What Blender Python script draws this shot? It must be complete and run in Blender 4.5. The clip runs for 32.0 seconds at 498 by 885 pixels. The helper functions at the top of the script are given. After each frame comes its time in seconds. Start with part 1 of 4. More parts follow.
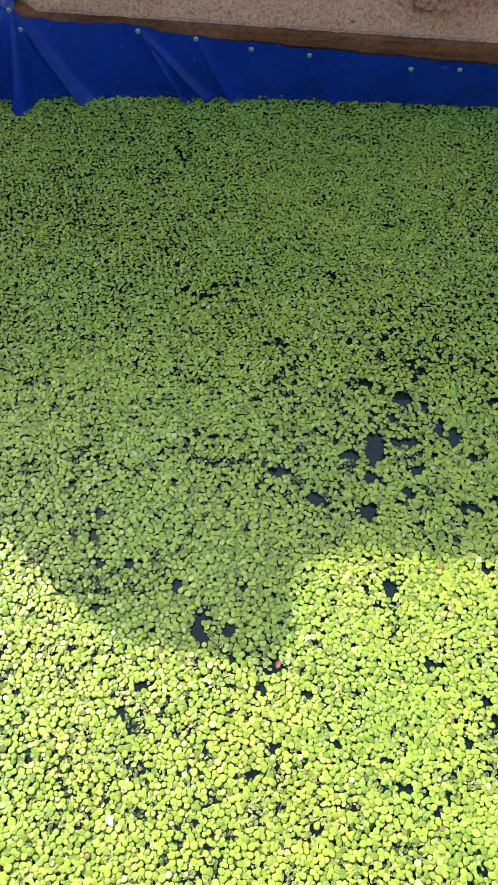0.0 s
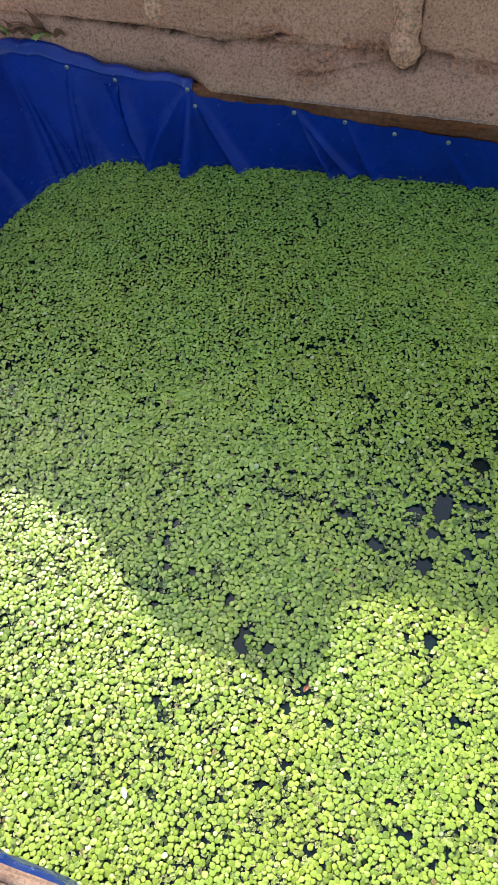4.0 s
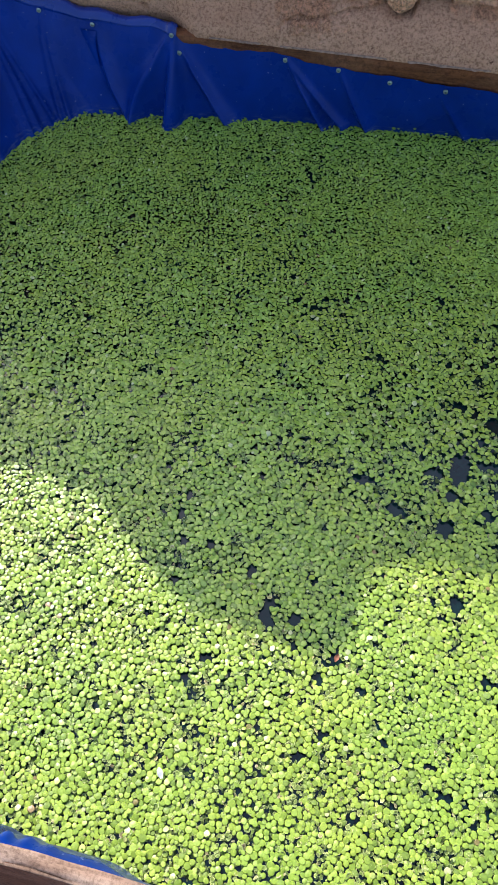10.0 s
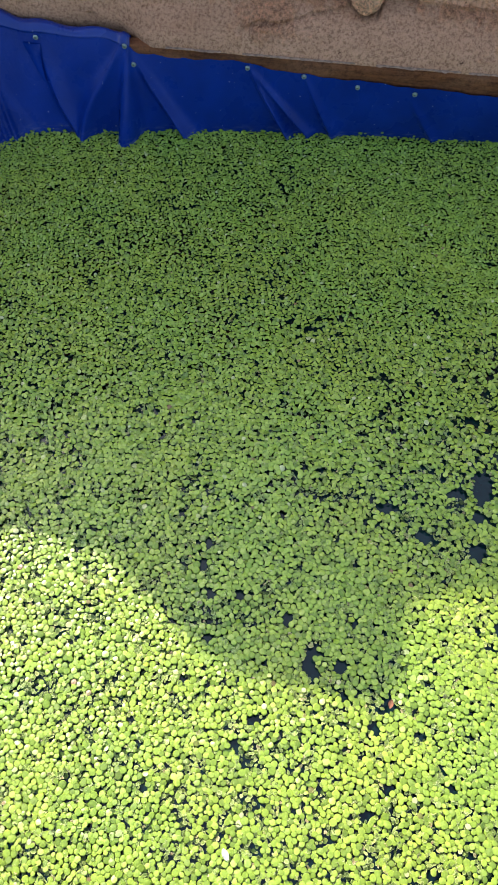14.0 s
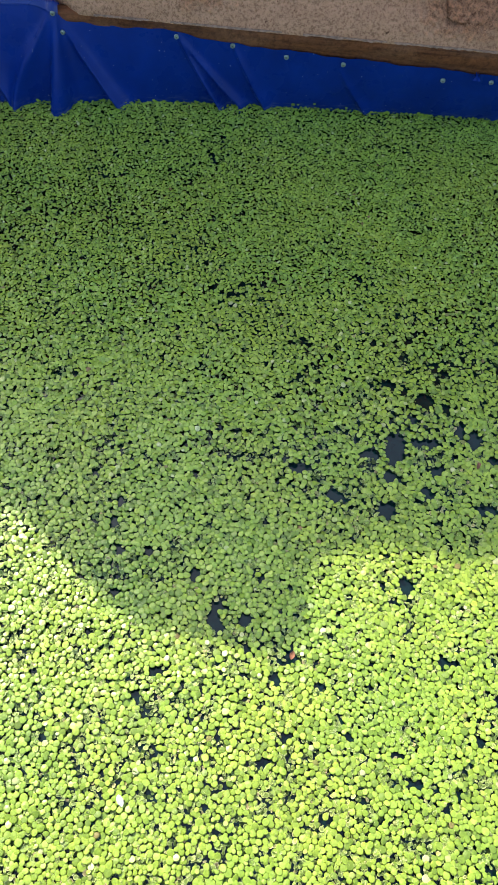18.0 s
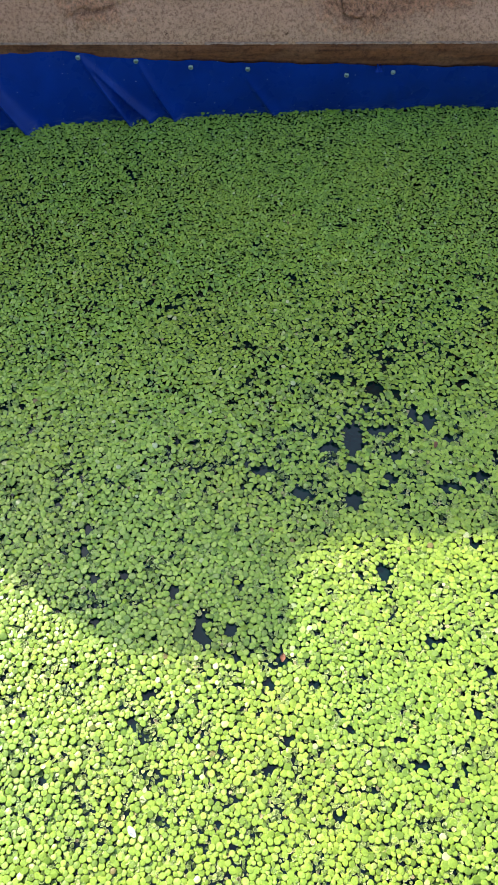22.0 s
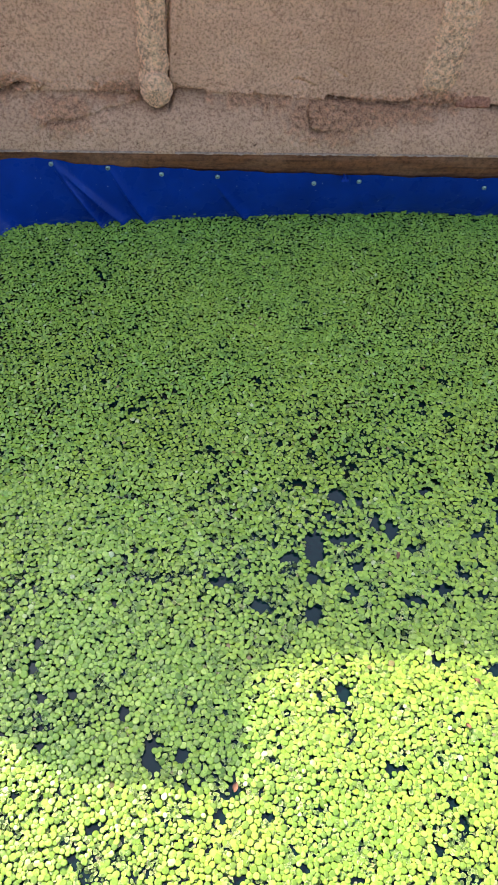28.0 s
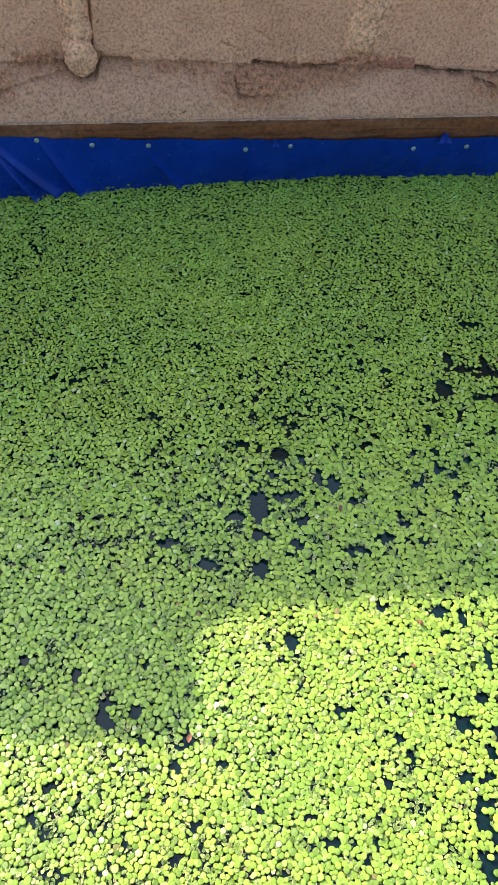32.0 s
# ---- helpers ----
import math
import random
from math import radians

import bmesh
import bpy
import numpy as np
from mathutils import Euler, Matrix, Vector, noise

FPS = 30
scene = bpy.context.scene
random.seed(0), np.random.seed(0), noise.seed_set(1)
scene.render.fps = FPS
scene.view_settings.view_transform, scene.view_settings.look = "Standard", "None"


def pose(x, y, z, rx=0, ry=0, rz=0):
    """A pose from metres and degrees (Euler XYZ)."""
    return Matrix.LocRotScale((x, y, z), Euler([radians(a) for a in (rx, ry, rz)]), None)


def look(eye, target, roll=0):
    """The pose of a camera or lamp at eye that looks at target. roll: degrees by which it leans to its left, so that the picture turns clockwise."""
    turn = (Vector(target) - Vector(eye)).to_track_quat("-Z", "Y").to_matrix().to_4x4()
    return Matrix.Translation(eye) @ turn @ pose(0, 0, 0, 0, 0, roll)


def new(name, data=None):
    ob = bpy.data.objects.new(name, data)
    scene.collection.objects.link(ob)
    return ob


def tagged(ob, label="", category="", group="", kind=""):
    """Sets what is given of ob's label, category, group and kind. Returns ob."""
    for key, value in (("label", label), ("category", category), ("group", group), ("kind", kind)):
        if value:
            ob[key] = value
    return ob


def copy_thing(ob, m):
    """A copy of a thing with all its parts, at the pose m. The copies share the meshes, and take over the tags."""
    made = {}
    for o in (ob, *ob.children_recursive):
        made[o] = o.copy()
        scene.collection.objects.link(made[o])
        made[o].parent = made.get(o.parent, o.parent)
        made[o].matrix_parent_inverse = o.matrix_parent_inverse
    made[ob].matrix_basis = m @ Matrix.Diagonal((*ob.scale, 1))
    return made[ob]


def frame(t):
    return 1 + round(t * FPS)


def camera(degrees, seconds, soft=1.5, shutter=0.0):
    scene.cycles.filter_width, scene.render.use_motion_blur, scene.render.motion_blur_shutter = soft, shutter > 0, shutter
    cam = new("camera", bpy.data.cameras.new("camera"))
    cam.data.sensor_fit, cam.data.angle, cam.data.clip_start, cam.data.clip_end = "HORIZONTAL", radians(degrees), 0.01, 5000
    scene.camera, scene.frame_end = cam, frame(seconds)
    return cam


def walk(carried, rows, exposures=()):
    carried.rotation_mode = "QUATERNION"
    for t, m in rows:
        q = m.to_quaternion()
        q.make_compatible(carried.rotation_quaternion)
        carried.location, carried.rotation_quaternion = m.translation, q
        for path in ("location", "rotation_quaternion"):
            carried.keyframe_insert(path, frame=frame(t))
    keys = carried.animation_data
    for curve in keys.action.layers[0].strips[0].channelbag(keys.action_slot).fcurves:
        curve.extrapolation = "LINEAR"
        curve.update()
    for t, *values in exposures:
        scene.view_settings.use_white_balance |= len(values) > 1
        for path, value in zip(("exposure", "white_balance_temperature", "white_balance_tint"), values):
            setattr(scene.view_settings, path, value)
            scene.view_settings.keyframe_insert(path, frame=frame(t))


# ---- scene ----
# path begin
FOV = 36.00
PATH = [
    (0, (0.0380, -0.6598, 0.7916), (0.0410, -0.2322, 0.0000), 4.01),
    (0.5, (0.0916, -0.6699, 0.8140), (0.0322, -0.1765, 0.0000), 1.88),
    (1, (0.1124, -0.6974, 0.8156), (0.0009, -0.2391, 0.0000), 3.41),
    (1.5, (0.1204, -0.7186, 0.8185), (-0.0439, -0.3010, 0.0000), 1.16),
    (2, (0.1216, -0.7240, 0.8326), (-0.0875, -0.2426, 0.0000), -4.77),
    (2.5, (0.1110, -0.7257, 0.8174), (-0.0332, -0.2823, 0.0000), -2.40),
    (4.5, (0.1518, -0.7154, 0.8310), (-0.0744, -0.1794, 0.0000), -7.23),
    (5, (0.1351, -0.7151, 0.8192), (0.0098, -0.2071, 0.0000), -2.09),
    (5.5, (0.0794, -0.7143, 0.8189), (0.0253, -0.2084, 0.0000), 2.24),
    (6, (0.0453, -0.7197, 0.8095), (0.0095, -0.2019, 0.0000), 2.74),
    (6.5, (0.0307, -0.7296, 0.7995), (0.0310, -0.1877, 0.0000), 3.95),
    (7, (0.0350, -0.7369, 0.7976), (0.0602, -0.2047, 0.0000), 6.03),
    (7.5, (0.0279, -0.7425, 0.7965), (0.0286, -0.2052, 0.0000), 6.64),
    (8, (0.0891, -0.7230, 0.7858), (0.0665, -0.2175, 0.0000), -2.03),
    (8.5, (0.1117, -0.7050, 0.7955), (0.0606, -0.2277, 0.0000), -3.84),
    (9, (0.1357, -0.6967, 0.8191), (0.0472, -0.2250, 0.0000), -4.03),
    (9.5, (0.1170, -0.7093, 0.8346), (-0.0376, -0.2575, 0.0000), -4.95),
    (10, (0.0638, -0.7114, 0.8178), (-0.0679, -0.2476, 0.0000), -2.89),
    (10.5, (-0.0074, -0.7041, 0.7951), (-0.0756, -0.2555, 0.0000), -1.59),
    (11, (-0.0442, -0.7048, 0.7966), (-0.0944, -0.2451, 0.0000), 1.93),
    (11.5, (-0.0455, -0.6919, 0.8053), (-0.0962, -0.2299, 0.0000), 2.17),
    (12, (-0.0625, -0.6759, 0.8088), (-0.1138, -0.2361, 0.0000), 3.89),
    (12.5, (-0.0542, -0.6679, 0.8095), (-0.1025, -0.2037, 0.0000), 1.73),
    (13, (-0.0407, -0.6622, 0.7953), (-0.0966, -0.2362, 0.0000), -0.77),
    (13.5, (-0.0566, -0.6543, 0.8052), (-0.0925, -0.2088, 0.0000), 1.87),
    (15.5, (-0.0149, -0.6800, 0.7795), (-0.0335, -0.2230, 0.0000), 1.13),
    (16, (0.0340, -0.6861, 0.7943), (0.0774, -0.2250, 0.0000), -0.98),
    (16.5, (0.0684, -0.6814, 0.8178), (0.1635, -0.2044, 0.0000), 0.18),
    (17, (0.0707, -0.6850, 0.8058), (0.0911, -0.1759, 0.0000), -2.13),
    (17.5, (0.0564, -0.6819, 0.8042), (0.0551, -0.1991, 0.0000), 1.48),
    (18, (0.0350, -0.6888, 0.7879), (0.0159, -0.2414, 0.0000), 3.65),
    (18.5, (0.0065, -0.6961, 0.7786), (-0.0328, -0.2389, 0.0000), 2.83),
    (19, (-0.0123, -0.6941, 0.7725), (-0.0348, -0.2472, 0.0000), 3.61),
    (19.5, (-0.0220, -0.6796, 0.7770), (-0.0458, -0.2051, 0.0000), 2.80),
    (20, (-0.0077, -0.6876, 0.7663), (-0.0059, -0.2510, 0.0000), 3.08),
    (20.5, (0.0104, -0.6932, 0.7812), (0.0294, -0.2036, 0.0000), 1.81),
    (21, (0.0158, -0.6982, 0.7816), (0.0460, -0.2305, 0.0000), 2.25),
    (21.5, (0.0154, -0.6976, 0.7777), (0.0532, -0.2265, 0.0000), 2.54),
    (22, (0.0157, -0.6900, 0.7842), (0.0643, -0.2297, 0.0000), 3.25),
    (22.5, (0.0115, -0.6832, 0.8023), (0.0678, -0.1842, 0.0000), 4.29),
    (23, (0.0001, -0.7006, 0.7940), (0.0410, -0.2252, 0.0000), 5.52),
    (23.5, (0.0372, -0.7039, 0.7944), (0.0696, -0.2147, 0.0000), 0.04),
    (24, (0.0769, -0.6947, 0.7941), (0.0529, -0.2134, 0.0000), -3.16),
    (24.5, (0.2149, -0.6774, 0.8091), (0.2321, -0.1728, 0.0000), 2.52),
    (26.5, (0.1872, -0.6822, 0.8219), (0.1783, -0.1623, 0.0000), 6.06),
    (27, (0.1306, -0.6701, 0.8168), (0.0910, -0.1448, 0.0000), 3.50),
    (27.5, (0.0709, -0.6510, 0.7910), (0.0597, -0.1772, 0.0000), 1.87),
    (28, (0.0503, -0.6457, 0.8000), (0.1208, -0.0749, 0.0000), 4.68),
    (28.5, (0.0368, -0.6661, 0.7900), (0.1035, -0.1621, 0.0000), 6.54),
    (29, (0.0602, -0.6746, 0.7974), (0.1230, -0.1385, 0.0000), 2.12),
    (29.5, (0.0858, -0.6777, 0.7859), (0.2004, -0.1594, 0.0000), 5.73),
    (30, (0.0798, -0.6772, 0.8087), (0.1998, -0.1272, 0.0000), 4.52),
    (30.5, (0.0824, -0.6797, 0.7956), (0.2173, -0.1379, 0.0000), 5.29),
    (31, (0.0866, -0.6821, 0.7990), (0.2258, -0.1274, 0.0000), 5.80),
    (31.5, (0.0753, -0.6767, 0.7780), (0.1555, -0.1621, 0.0000), 3.32),
    (32, (0.0730, -0.6761, 0.7971), (0.1888, -0.1366, 0.0000), 5.88),
]
# path end
cam = camera(FOV, 32.0, soft=1.3)
walk(cam, [(t, look(eye, aim, roll)) for t, eye, aim, roll in PATH], exposures=[(0.0, 1.64, 6500, 11), (2.0, 1.38, 6450, 12), (5.0, 1.46, 6250, 11), (8.0, 1.39, 6500, 12), (10.0, 1.37, 6000, 13), (13.0, 1.51, 6300, 11), (16.0, 1.56, 6400, 8), (22.0, 1.59, 6200, 5), (24.5, 1.69, 6100, 5), (27.0, 1.73, 6200, 8), (28.0, 1.93, 6200, 7), (29.0, 1.67, 6200, 7), (30.0, 1.72, 6200, 8), (32.0, 1.74, 6200, 7)])

# ---- light: sun from behind the wall, clear sky ----
SUN_AZ, SUN_EL = radians(40), radians(41.5)
world = bpy.data.worlds.new("sky")
scene.world = world
world.use_nodes = True
wn = world.node_tree
sky = wn.nodes.new("ShaderNodeTexSky")
sky.sky_type = "NISHITA"
sky.sun_disc = False
sky.dust_density = 3.0
sky.sun_elevation, sky.sun_rotation = SUN_EL, -SUN_AZ
wn.links.new(sky.outputs[0], wn.nodes["Background"].inputs["Color"])
wn.nodes["Background"].inputs["Strength"].default_value = 0.132
sun = new("sun", bpy.data.lights.new("sun", "SUN"))
sun.data.energy, sun.data.angle, sun.data.color = 2.2, radians(0.55), (1.0, 0.895, 0.75)
sun_dir = Vector((-math.sin(SUN_AZ) * math.cos(SUN_EL), math.cos(SUN_AZ) * math.cos(SUN_EL), math.sin(SUN_EL)))
sun.matrix_world = look(sun_dir * 6, (0, 0, 0))


# ---- materials ----
def material(name, rough=0.6, metal=0.0, spec=0.5):
    m = bpy.data.materials.new(name)
    m.use_nodes = True
    nt = m.node_tree
    b = nt.nodes["Principled BSDF"]
    b.inputs["Roughness"].default_value = rough
    b.inputs["Metallic"].default_value = metal
    b.inputs["Specular IOR Level"].default_value = spec
    return m, nt, b


def coords(nt, stretch=(1, 1, 1)):
    g = nt.nodes.new("ShaderNodeNewGeometry")
    v = nt.nodes.new("ShaderNodeVectorMath")
    v.operation = "MULTIPLY"
    v.inputs[1].default_value = stretch
    nt.links.new(g.outputs["Position"], v.inputs[0])
    return v.outputs[0]


def noise_tex(nt, vec, scale, detail=4.0, rough=0.55, distort=0.0):
    n = nt.nodes.new("ShaderNodeTexNoise")
    n.inputs["Scale"].default_value = scale
    n.inputs["Detail"].default_value = detail
    n.inputs["Roughness"].default_value = rough
    n.inputs["Distortion"].default_value = distort
    nt.links.new(vec, n.inputs["Vector"])
    return n.outputs["Fac"]


def ramp(nt, fac, stops):
    r = nt.nodes.new("ShaderNodeValToRGB")
    els = r.color_ramp.elements
    while len(els) < len(stops):
        els.new(0.5)
    for e, (p, c) in zip(els, stops):
        e.position = p
        e.color = (*c, 1) if len(c) == 3 else c
    nt.links.new(fac, r.inputs["Fac"])
    return r.outputs["Color"]


def mix(nt, fac, a, b, mode="MIX"):
    m = nt.nodes.new("ShaderNodeMix")
    m.data_type, m.blend_type = "RGBA", mode
    for sock, val in ((m.inputs["Factor"], fac), (m.inputs["A"], a), (m.inputs["B"], b)):
        if isinstance(val, (int, float)):
            sock.default_value = val
        elif isinstance(val, tuple):
            sock.default_value = (*val, 1)
        else:
            nt.links.new(val, sock)
    return m.outputs["Result"]


def bump(nt, bsdf, height, strength, dist):
    b = nt.nodes.new("ShaderNodeBump")
    b.inputs["Strength"].default_value = strength
    b.inputs["Distance"].default_value = dist
    nt.links.new(height, b.inputs["Height"])
    old = bsdf.inputs["Normal"].links
    if old:
        nt.links.new(old[0].from_socket, b.inputs["Normal"])
    nt.links.new(b.outputs["Normal"], bsdf.inputs["Normal"])


def mat_duckweed(name="duckweed", stops=None, rough=0.36, spec=0.70):
    m, nt, b = material(name, rough, 0, spec)
    g = nt.nodes.new("ShaderNodeNewGeometry")
    rnd = g.outputs["Random Per Island"]
    pos = coords(nt)
    col = ramp(nt, rnd, stops or [(0.0, (0.26, 0.15, 0.07)), (0.003, (0.160, 0.248, 0.024)), (0.25, (0.250, 0.370, 0.036)), (0.75, (0.335, 0.468, 0.050)),
                                  (0.988, (0.345, 0.48, 0.060)), (0.998, (0.55, 0.57, 0.30))])
    patch = ramp(nt, noise_tex(nt, pos, 7.0, 3), [(0.38, (0.92, 0.97, 0.95)), (0.62, (1.05, 1.0, 0.95))])
    col = mix(nt, 1.0, col, patch, "MULTIPLY")
    fine = ramp(nt, noise_tex(nt, pos, 420.0, 2), [(0.36, (0.80, 0.86, 0.72)), (0.66, (1.10, 1.08, 1.05))])
    col = mix(nt, 0.7, col, fine, "MULTIPLY")
    nt.links.new(col, b.inputs["Base Color"])
    bump(nt, b, noise_tex(nt, pos, 420.0, 2), 0.18, 0.0005)
    return m


def mat_water():
    m, nt, b = material("pond_water", 0.03, 0, 0.7)
    pos = coords(nt)
    col = ramp(nt, noise_tex(nt, pos, 9.0, 4), [(0.35, (0.002, 0.011, 0.011)), (0.7, (0.005, 0.023, 0.023))])
    nt.links.new(col, b.inputs["Base Color"])
    b.inputs["IOR"].default_value = 1.33
    bump(nt, b, noise_tex(nt, pos, 30.0, 2), 0.03, 0.002)
    return m


def mat_tarp(name="blue_tarp", spec=0.13):
    m, nt, b = material(name, 0.3, 0, spec)
    pos = coords(nt)
    col = ramp(nt, noise_tex(nt, pos, 14.0, 5), [(0.3, (0.0030, 0.0215, 0.155)), (0.7, (0.0046, 0.0330, 0.230))])
    specks = ramp(nt, noise_tex(nt, pos, 260.0, 1.0), [(0.765, (0, 0, 0)), (0.80, (0.8, 0.8, 0.8))])
    low = nt.nodes.new("ShaderNodeSeparateXYZ")
    nt.links.new(pos, low.inputs[0])
    scum = nt.nodes.new("ShaderNodeMapRange")
    scum.inputs["From Min"].default_value, scum.inputs["From Max"].default_value = 0.016, 0.003
    nt.links.new(low.outputs["Z"], scum.inputs["Value"])
    streak = ramp(nt, noise_tex(nt, coords(nt, (60, 60, 260)), 1.0, 3), [(0.5, (0, 0, 0)), (0.68, (0.35, 0.35, 0.35))])
    line = mix(nt, scum.outputs["Result"], (0.0, 0.0, 0.0), streak)
    col = mix(nt, line, col, (0.16, 0.19, 0.24))
    col = mix(nt, specks, col, (0.42, 0.46, 0.52))
    nt.links.new(col, b.inputs["Base Color"])
    nt.links.new(ramp(nt, noise_tex(nt, pos, 22.0, 4), [(0.3, (0.22, 0.22, 0.22)), (0.7, (0.36, 0.36, 0.36))]), b.inputs["Roughness"])
    wv = nt.nodes.new("ShaderNodeTexWave")
    wv.inputs["Scale"].default_value = 260
    nt.links.new(pos, wv.inputs["Vector"])
    bump(nt, b, wv.outputs["Fac"], 0.06, 0.0005)
    bump(nt, b, noise_tex(nt, pos, 35.0, 3), 0.25, 0.004)
    return m


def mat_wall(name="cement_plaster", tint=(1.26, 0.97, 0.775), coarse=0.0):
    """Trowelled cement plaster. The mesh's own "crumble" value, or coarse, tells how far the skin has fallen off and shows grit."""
    m, nt, b = material(name, 0.92, 0, 0.2)
    pos = coords(nt)
    worn = nt.nodes.new("ShaderNodeAttribute")
    worn.attribute_name = "crumble"
    add = nt.nodes.new("ShaderNodeMath")
    add.operation, add.use_clamp = "ADD", True
    add.inputs[1].default_value = coarse
    nt.links.new(worn.outputs["Fac"], add.inputs[0])
    grit = add.outputs[0]
    col = ramp(nt, noise_tex(nt, pos, 5.0, 6, 0.6), [(0.30, (0.40, 0.272, 0.196)), (0.5, (0.455, 0.315, 0.229)), (0.72, (0.51, 0.360, 0.268))])
    trowel = ramp(nt, noise_tex(nt, coords(nt, (22, 22, 44)), 1.0, 6, 0.65), [(0.36, (0.84, 0.80, 0.76)), (0.60, (1.04, 1.04, 1.04))])
    col = mix(nt, 0.6, col, trowel, "MULTIPLY")
    # grain and grit tones, deepened in colour to stand in for relief shading
    skin = ramp(nt, noise_tex(nt, pos, 240.0, 4, 0.75), [(0.39, (0.58, 0.53, 0.50)), (0.49, (1.0, 1.0, 1.0)), (0.60, (1.20, 1.19, 1.18))])
    col = mix(nt, 0.9, col, skin, "MULTIPLY")
    sand = ramp(nt, noise_tex(nt, pos, 150.0, 6, 0.85), [(0.40, (0.38, 0.31, 0.27)), (0.48, (1.05, 1.02, 0.98)), (0.59, (1.55, 1.46, 1.34))])
    col = mix(nt, grit, col, mix(nt, 1.0, col, sand, "MULTIPLY"))
    raw = ramp(nt, grit, [(0.15, (0, 0, 0)), (0.75, (0.5, 0.5, 0.5))])
    col = mix(nt, raw, col, mix(nt, 1.0, sand, (0.47, 0.275, 0.19), "MULTIPLY"))
    # dark spots paint the shade of small hollows that are not modelled
    pit_shade = ramp(nt, noise_tex(nt, pos, 95.0, 4, 0.7), [(0.285, (0.22, 0.17, 0.14)), (0.325, (1, 1, 1))])
    col = mix(nt, 0.9, col, pit_shade, "MULTIPLY")
    o = nt.nodes.new("ShaderNodeObjectInfo")
    shade = ramp(nt, o.outputs["Random"], [(0.0, (0.97, 0.97, 0.97)), (1.0, (1.03, 1.03, 1.03))])
    col = mix(nt, 1.0, col, shade, "MULTIPLY")
    red = ramp(nt, noise_tex(nt, coords(nt, (8, 8, 14)), 1.0, 5, 0.65), [(0.58, (0, 0, 0)), (0.72, (0.40, 0.40, 0.40))])
    col = mix(nt, red, col, (0.36, 0.19, 0.13))
    # crack lines are coloured nearly black for the shade their relief lacks
    crack_dark = nt.nodes.new("ShaderNodeAttribute")
    crack_dark.attribute_name = "crack_shade"
    col = mix(nt, crack_dark.outputs["Fac"], col, (0.035, 0.022, 0.015))
    col = mix(nt, 1.0, col, tuple(1.06 * c for c in tint), "MULTIPLY")
    nt.links.new(col, b.inputs["Base Color"])
    bump(nt, b, noise_tex(nt, coords(nt, (45, 45, 80)), 1.0, 5, 0.65), 0.5, 0.003)
    bump(nt, b, noise_tex(nt, pos, 240.0, 4, 0.75), 0.8, 0.0028)
    g = nt.nodes.new("ShaderNodeMath")
    g.operation = "MULTIPLY"
    nt.links.new(grit, g.inputs[0])
    nt.links.new(noise_tex(nt, pos, 150.0, 6, 0.85), g.inputs[1])
    bump(nt, b, g.outputs[0], 0.9, 0.0065)
    return m


def mat_wood(name, dark, light, grey, speck=130.0):
    m, nt, b = material(name, 0.8, 0, 0.3)
    pos = coords(nt)
    fibre = noise_tex(nt, coords(nt, (7, 90, 90)), 1.0, 6, 0.65, 0.6)
    col = ramp(nt, fibre, [(0.3, dark), (0.55, light), (0.75, tuple(c * 1.25 for c in light))])
    weather = ramp(nt, noise_tex(nt, coords(nt, (12, 30, 30)), 1.0, 5, 0.6), [(0.45, (0, 0, 0)), (0.68, (0.7, 0.7, 0.7))])
    col = mix(nt, weather, col, grey)
    mottle = ramp(nt, noise_tex(nt, pos, speck, 6, 0.8), [(0.36, (0.42, 0.38, 0.35)), (0.56, (1.10, 1.10, 1.10))])
    col = mix(nt, 0.85, col, mottle, "MULTIPLY")
    nt.links.new(col, b.inputs["Base Color"])
    bump(nt, b, fibre, 0.5, 0.002)
    bump(nt, b, noise_tex(nt, pos, 260.0, 4, 0.7), 0.35, 0.0012)
    return m


def mat_soil():
    m, nt, b = material("red_soil", 0.95, 0, 0.2)
    pos = coords(nt)
    col = ramp(nt, noise_tex(nt, pos, 22.0, 6, 0.65), [(0.3, (0.13, 0.052, 0.026)), (0.55, (0.27, 0.115, 0.058)), (0.75, (0.39, 0.190, 0.105))])
    grit = ramp(nt, noise_tex(nt, pos, 240.0, 3, 0.7), [(0.3, (0.38, 0.36, 0.34)), (0.6, (1.18, 1.16, 1.14))])
    nt.links.new(mix(nt, 0.9, col, grit, "MULTIPLY"), b.inputs["Base Color"])
    bump(nt, b, noise_tex(nt, pos, 70.0, 6, 0.7), 0.8, 0.01)
    return m


def mat_plain(name, color, rough=0.5, metal=0.0, vary=0.25, scale=80.0):
    m, nt, b = material(name, rough, metal)
    col = ramp(nt, noise_tex(nt, coords(nt), scale, 4), [(0.3, tuple(c * (1 - vary) for c in color)), (0.7, tuple(c * (1 + vary) for c in color))])
    nt.links.new(col, b.inputs["Base Color"])
    bump(nt, b, noise_tex(nt, coords(nt), scale * 4, 3), 0.2, 0.001)
    return m


# the wall's plaster in an evenly darker tint
SKIRT = mat_wall("darker_plaster", (0.98, 0.77, 0.60))
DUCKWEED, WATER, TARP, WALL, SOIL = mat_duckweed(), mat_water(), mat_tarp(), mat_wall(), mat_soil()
TARP_HEM = mat_tarp("shiny_blue_tarp", 0.45)
# sunken fronds, coloured darker to paint the shade between the floating ones
SUNKEN = mat_duckweed("gap_shade_sunken_duckweed", [(0.0, (0.045, 0.070, 0.014)), (0.3, (0.05, 0.09, 0.014)), (0.8, (0.085, 0.15, 0.022)), (1.0, (0.15, 0.23, 0.035))], 0.5, 0.3)
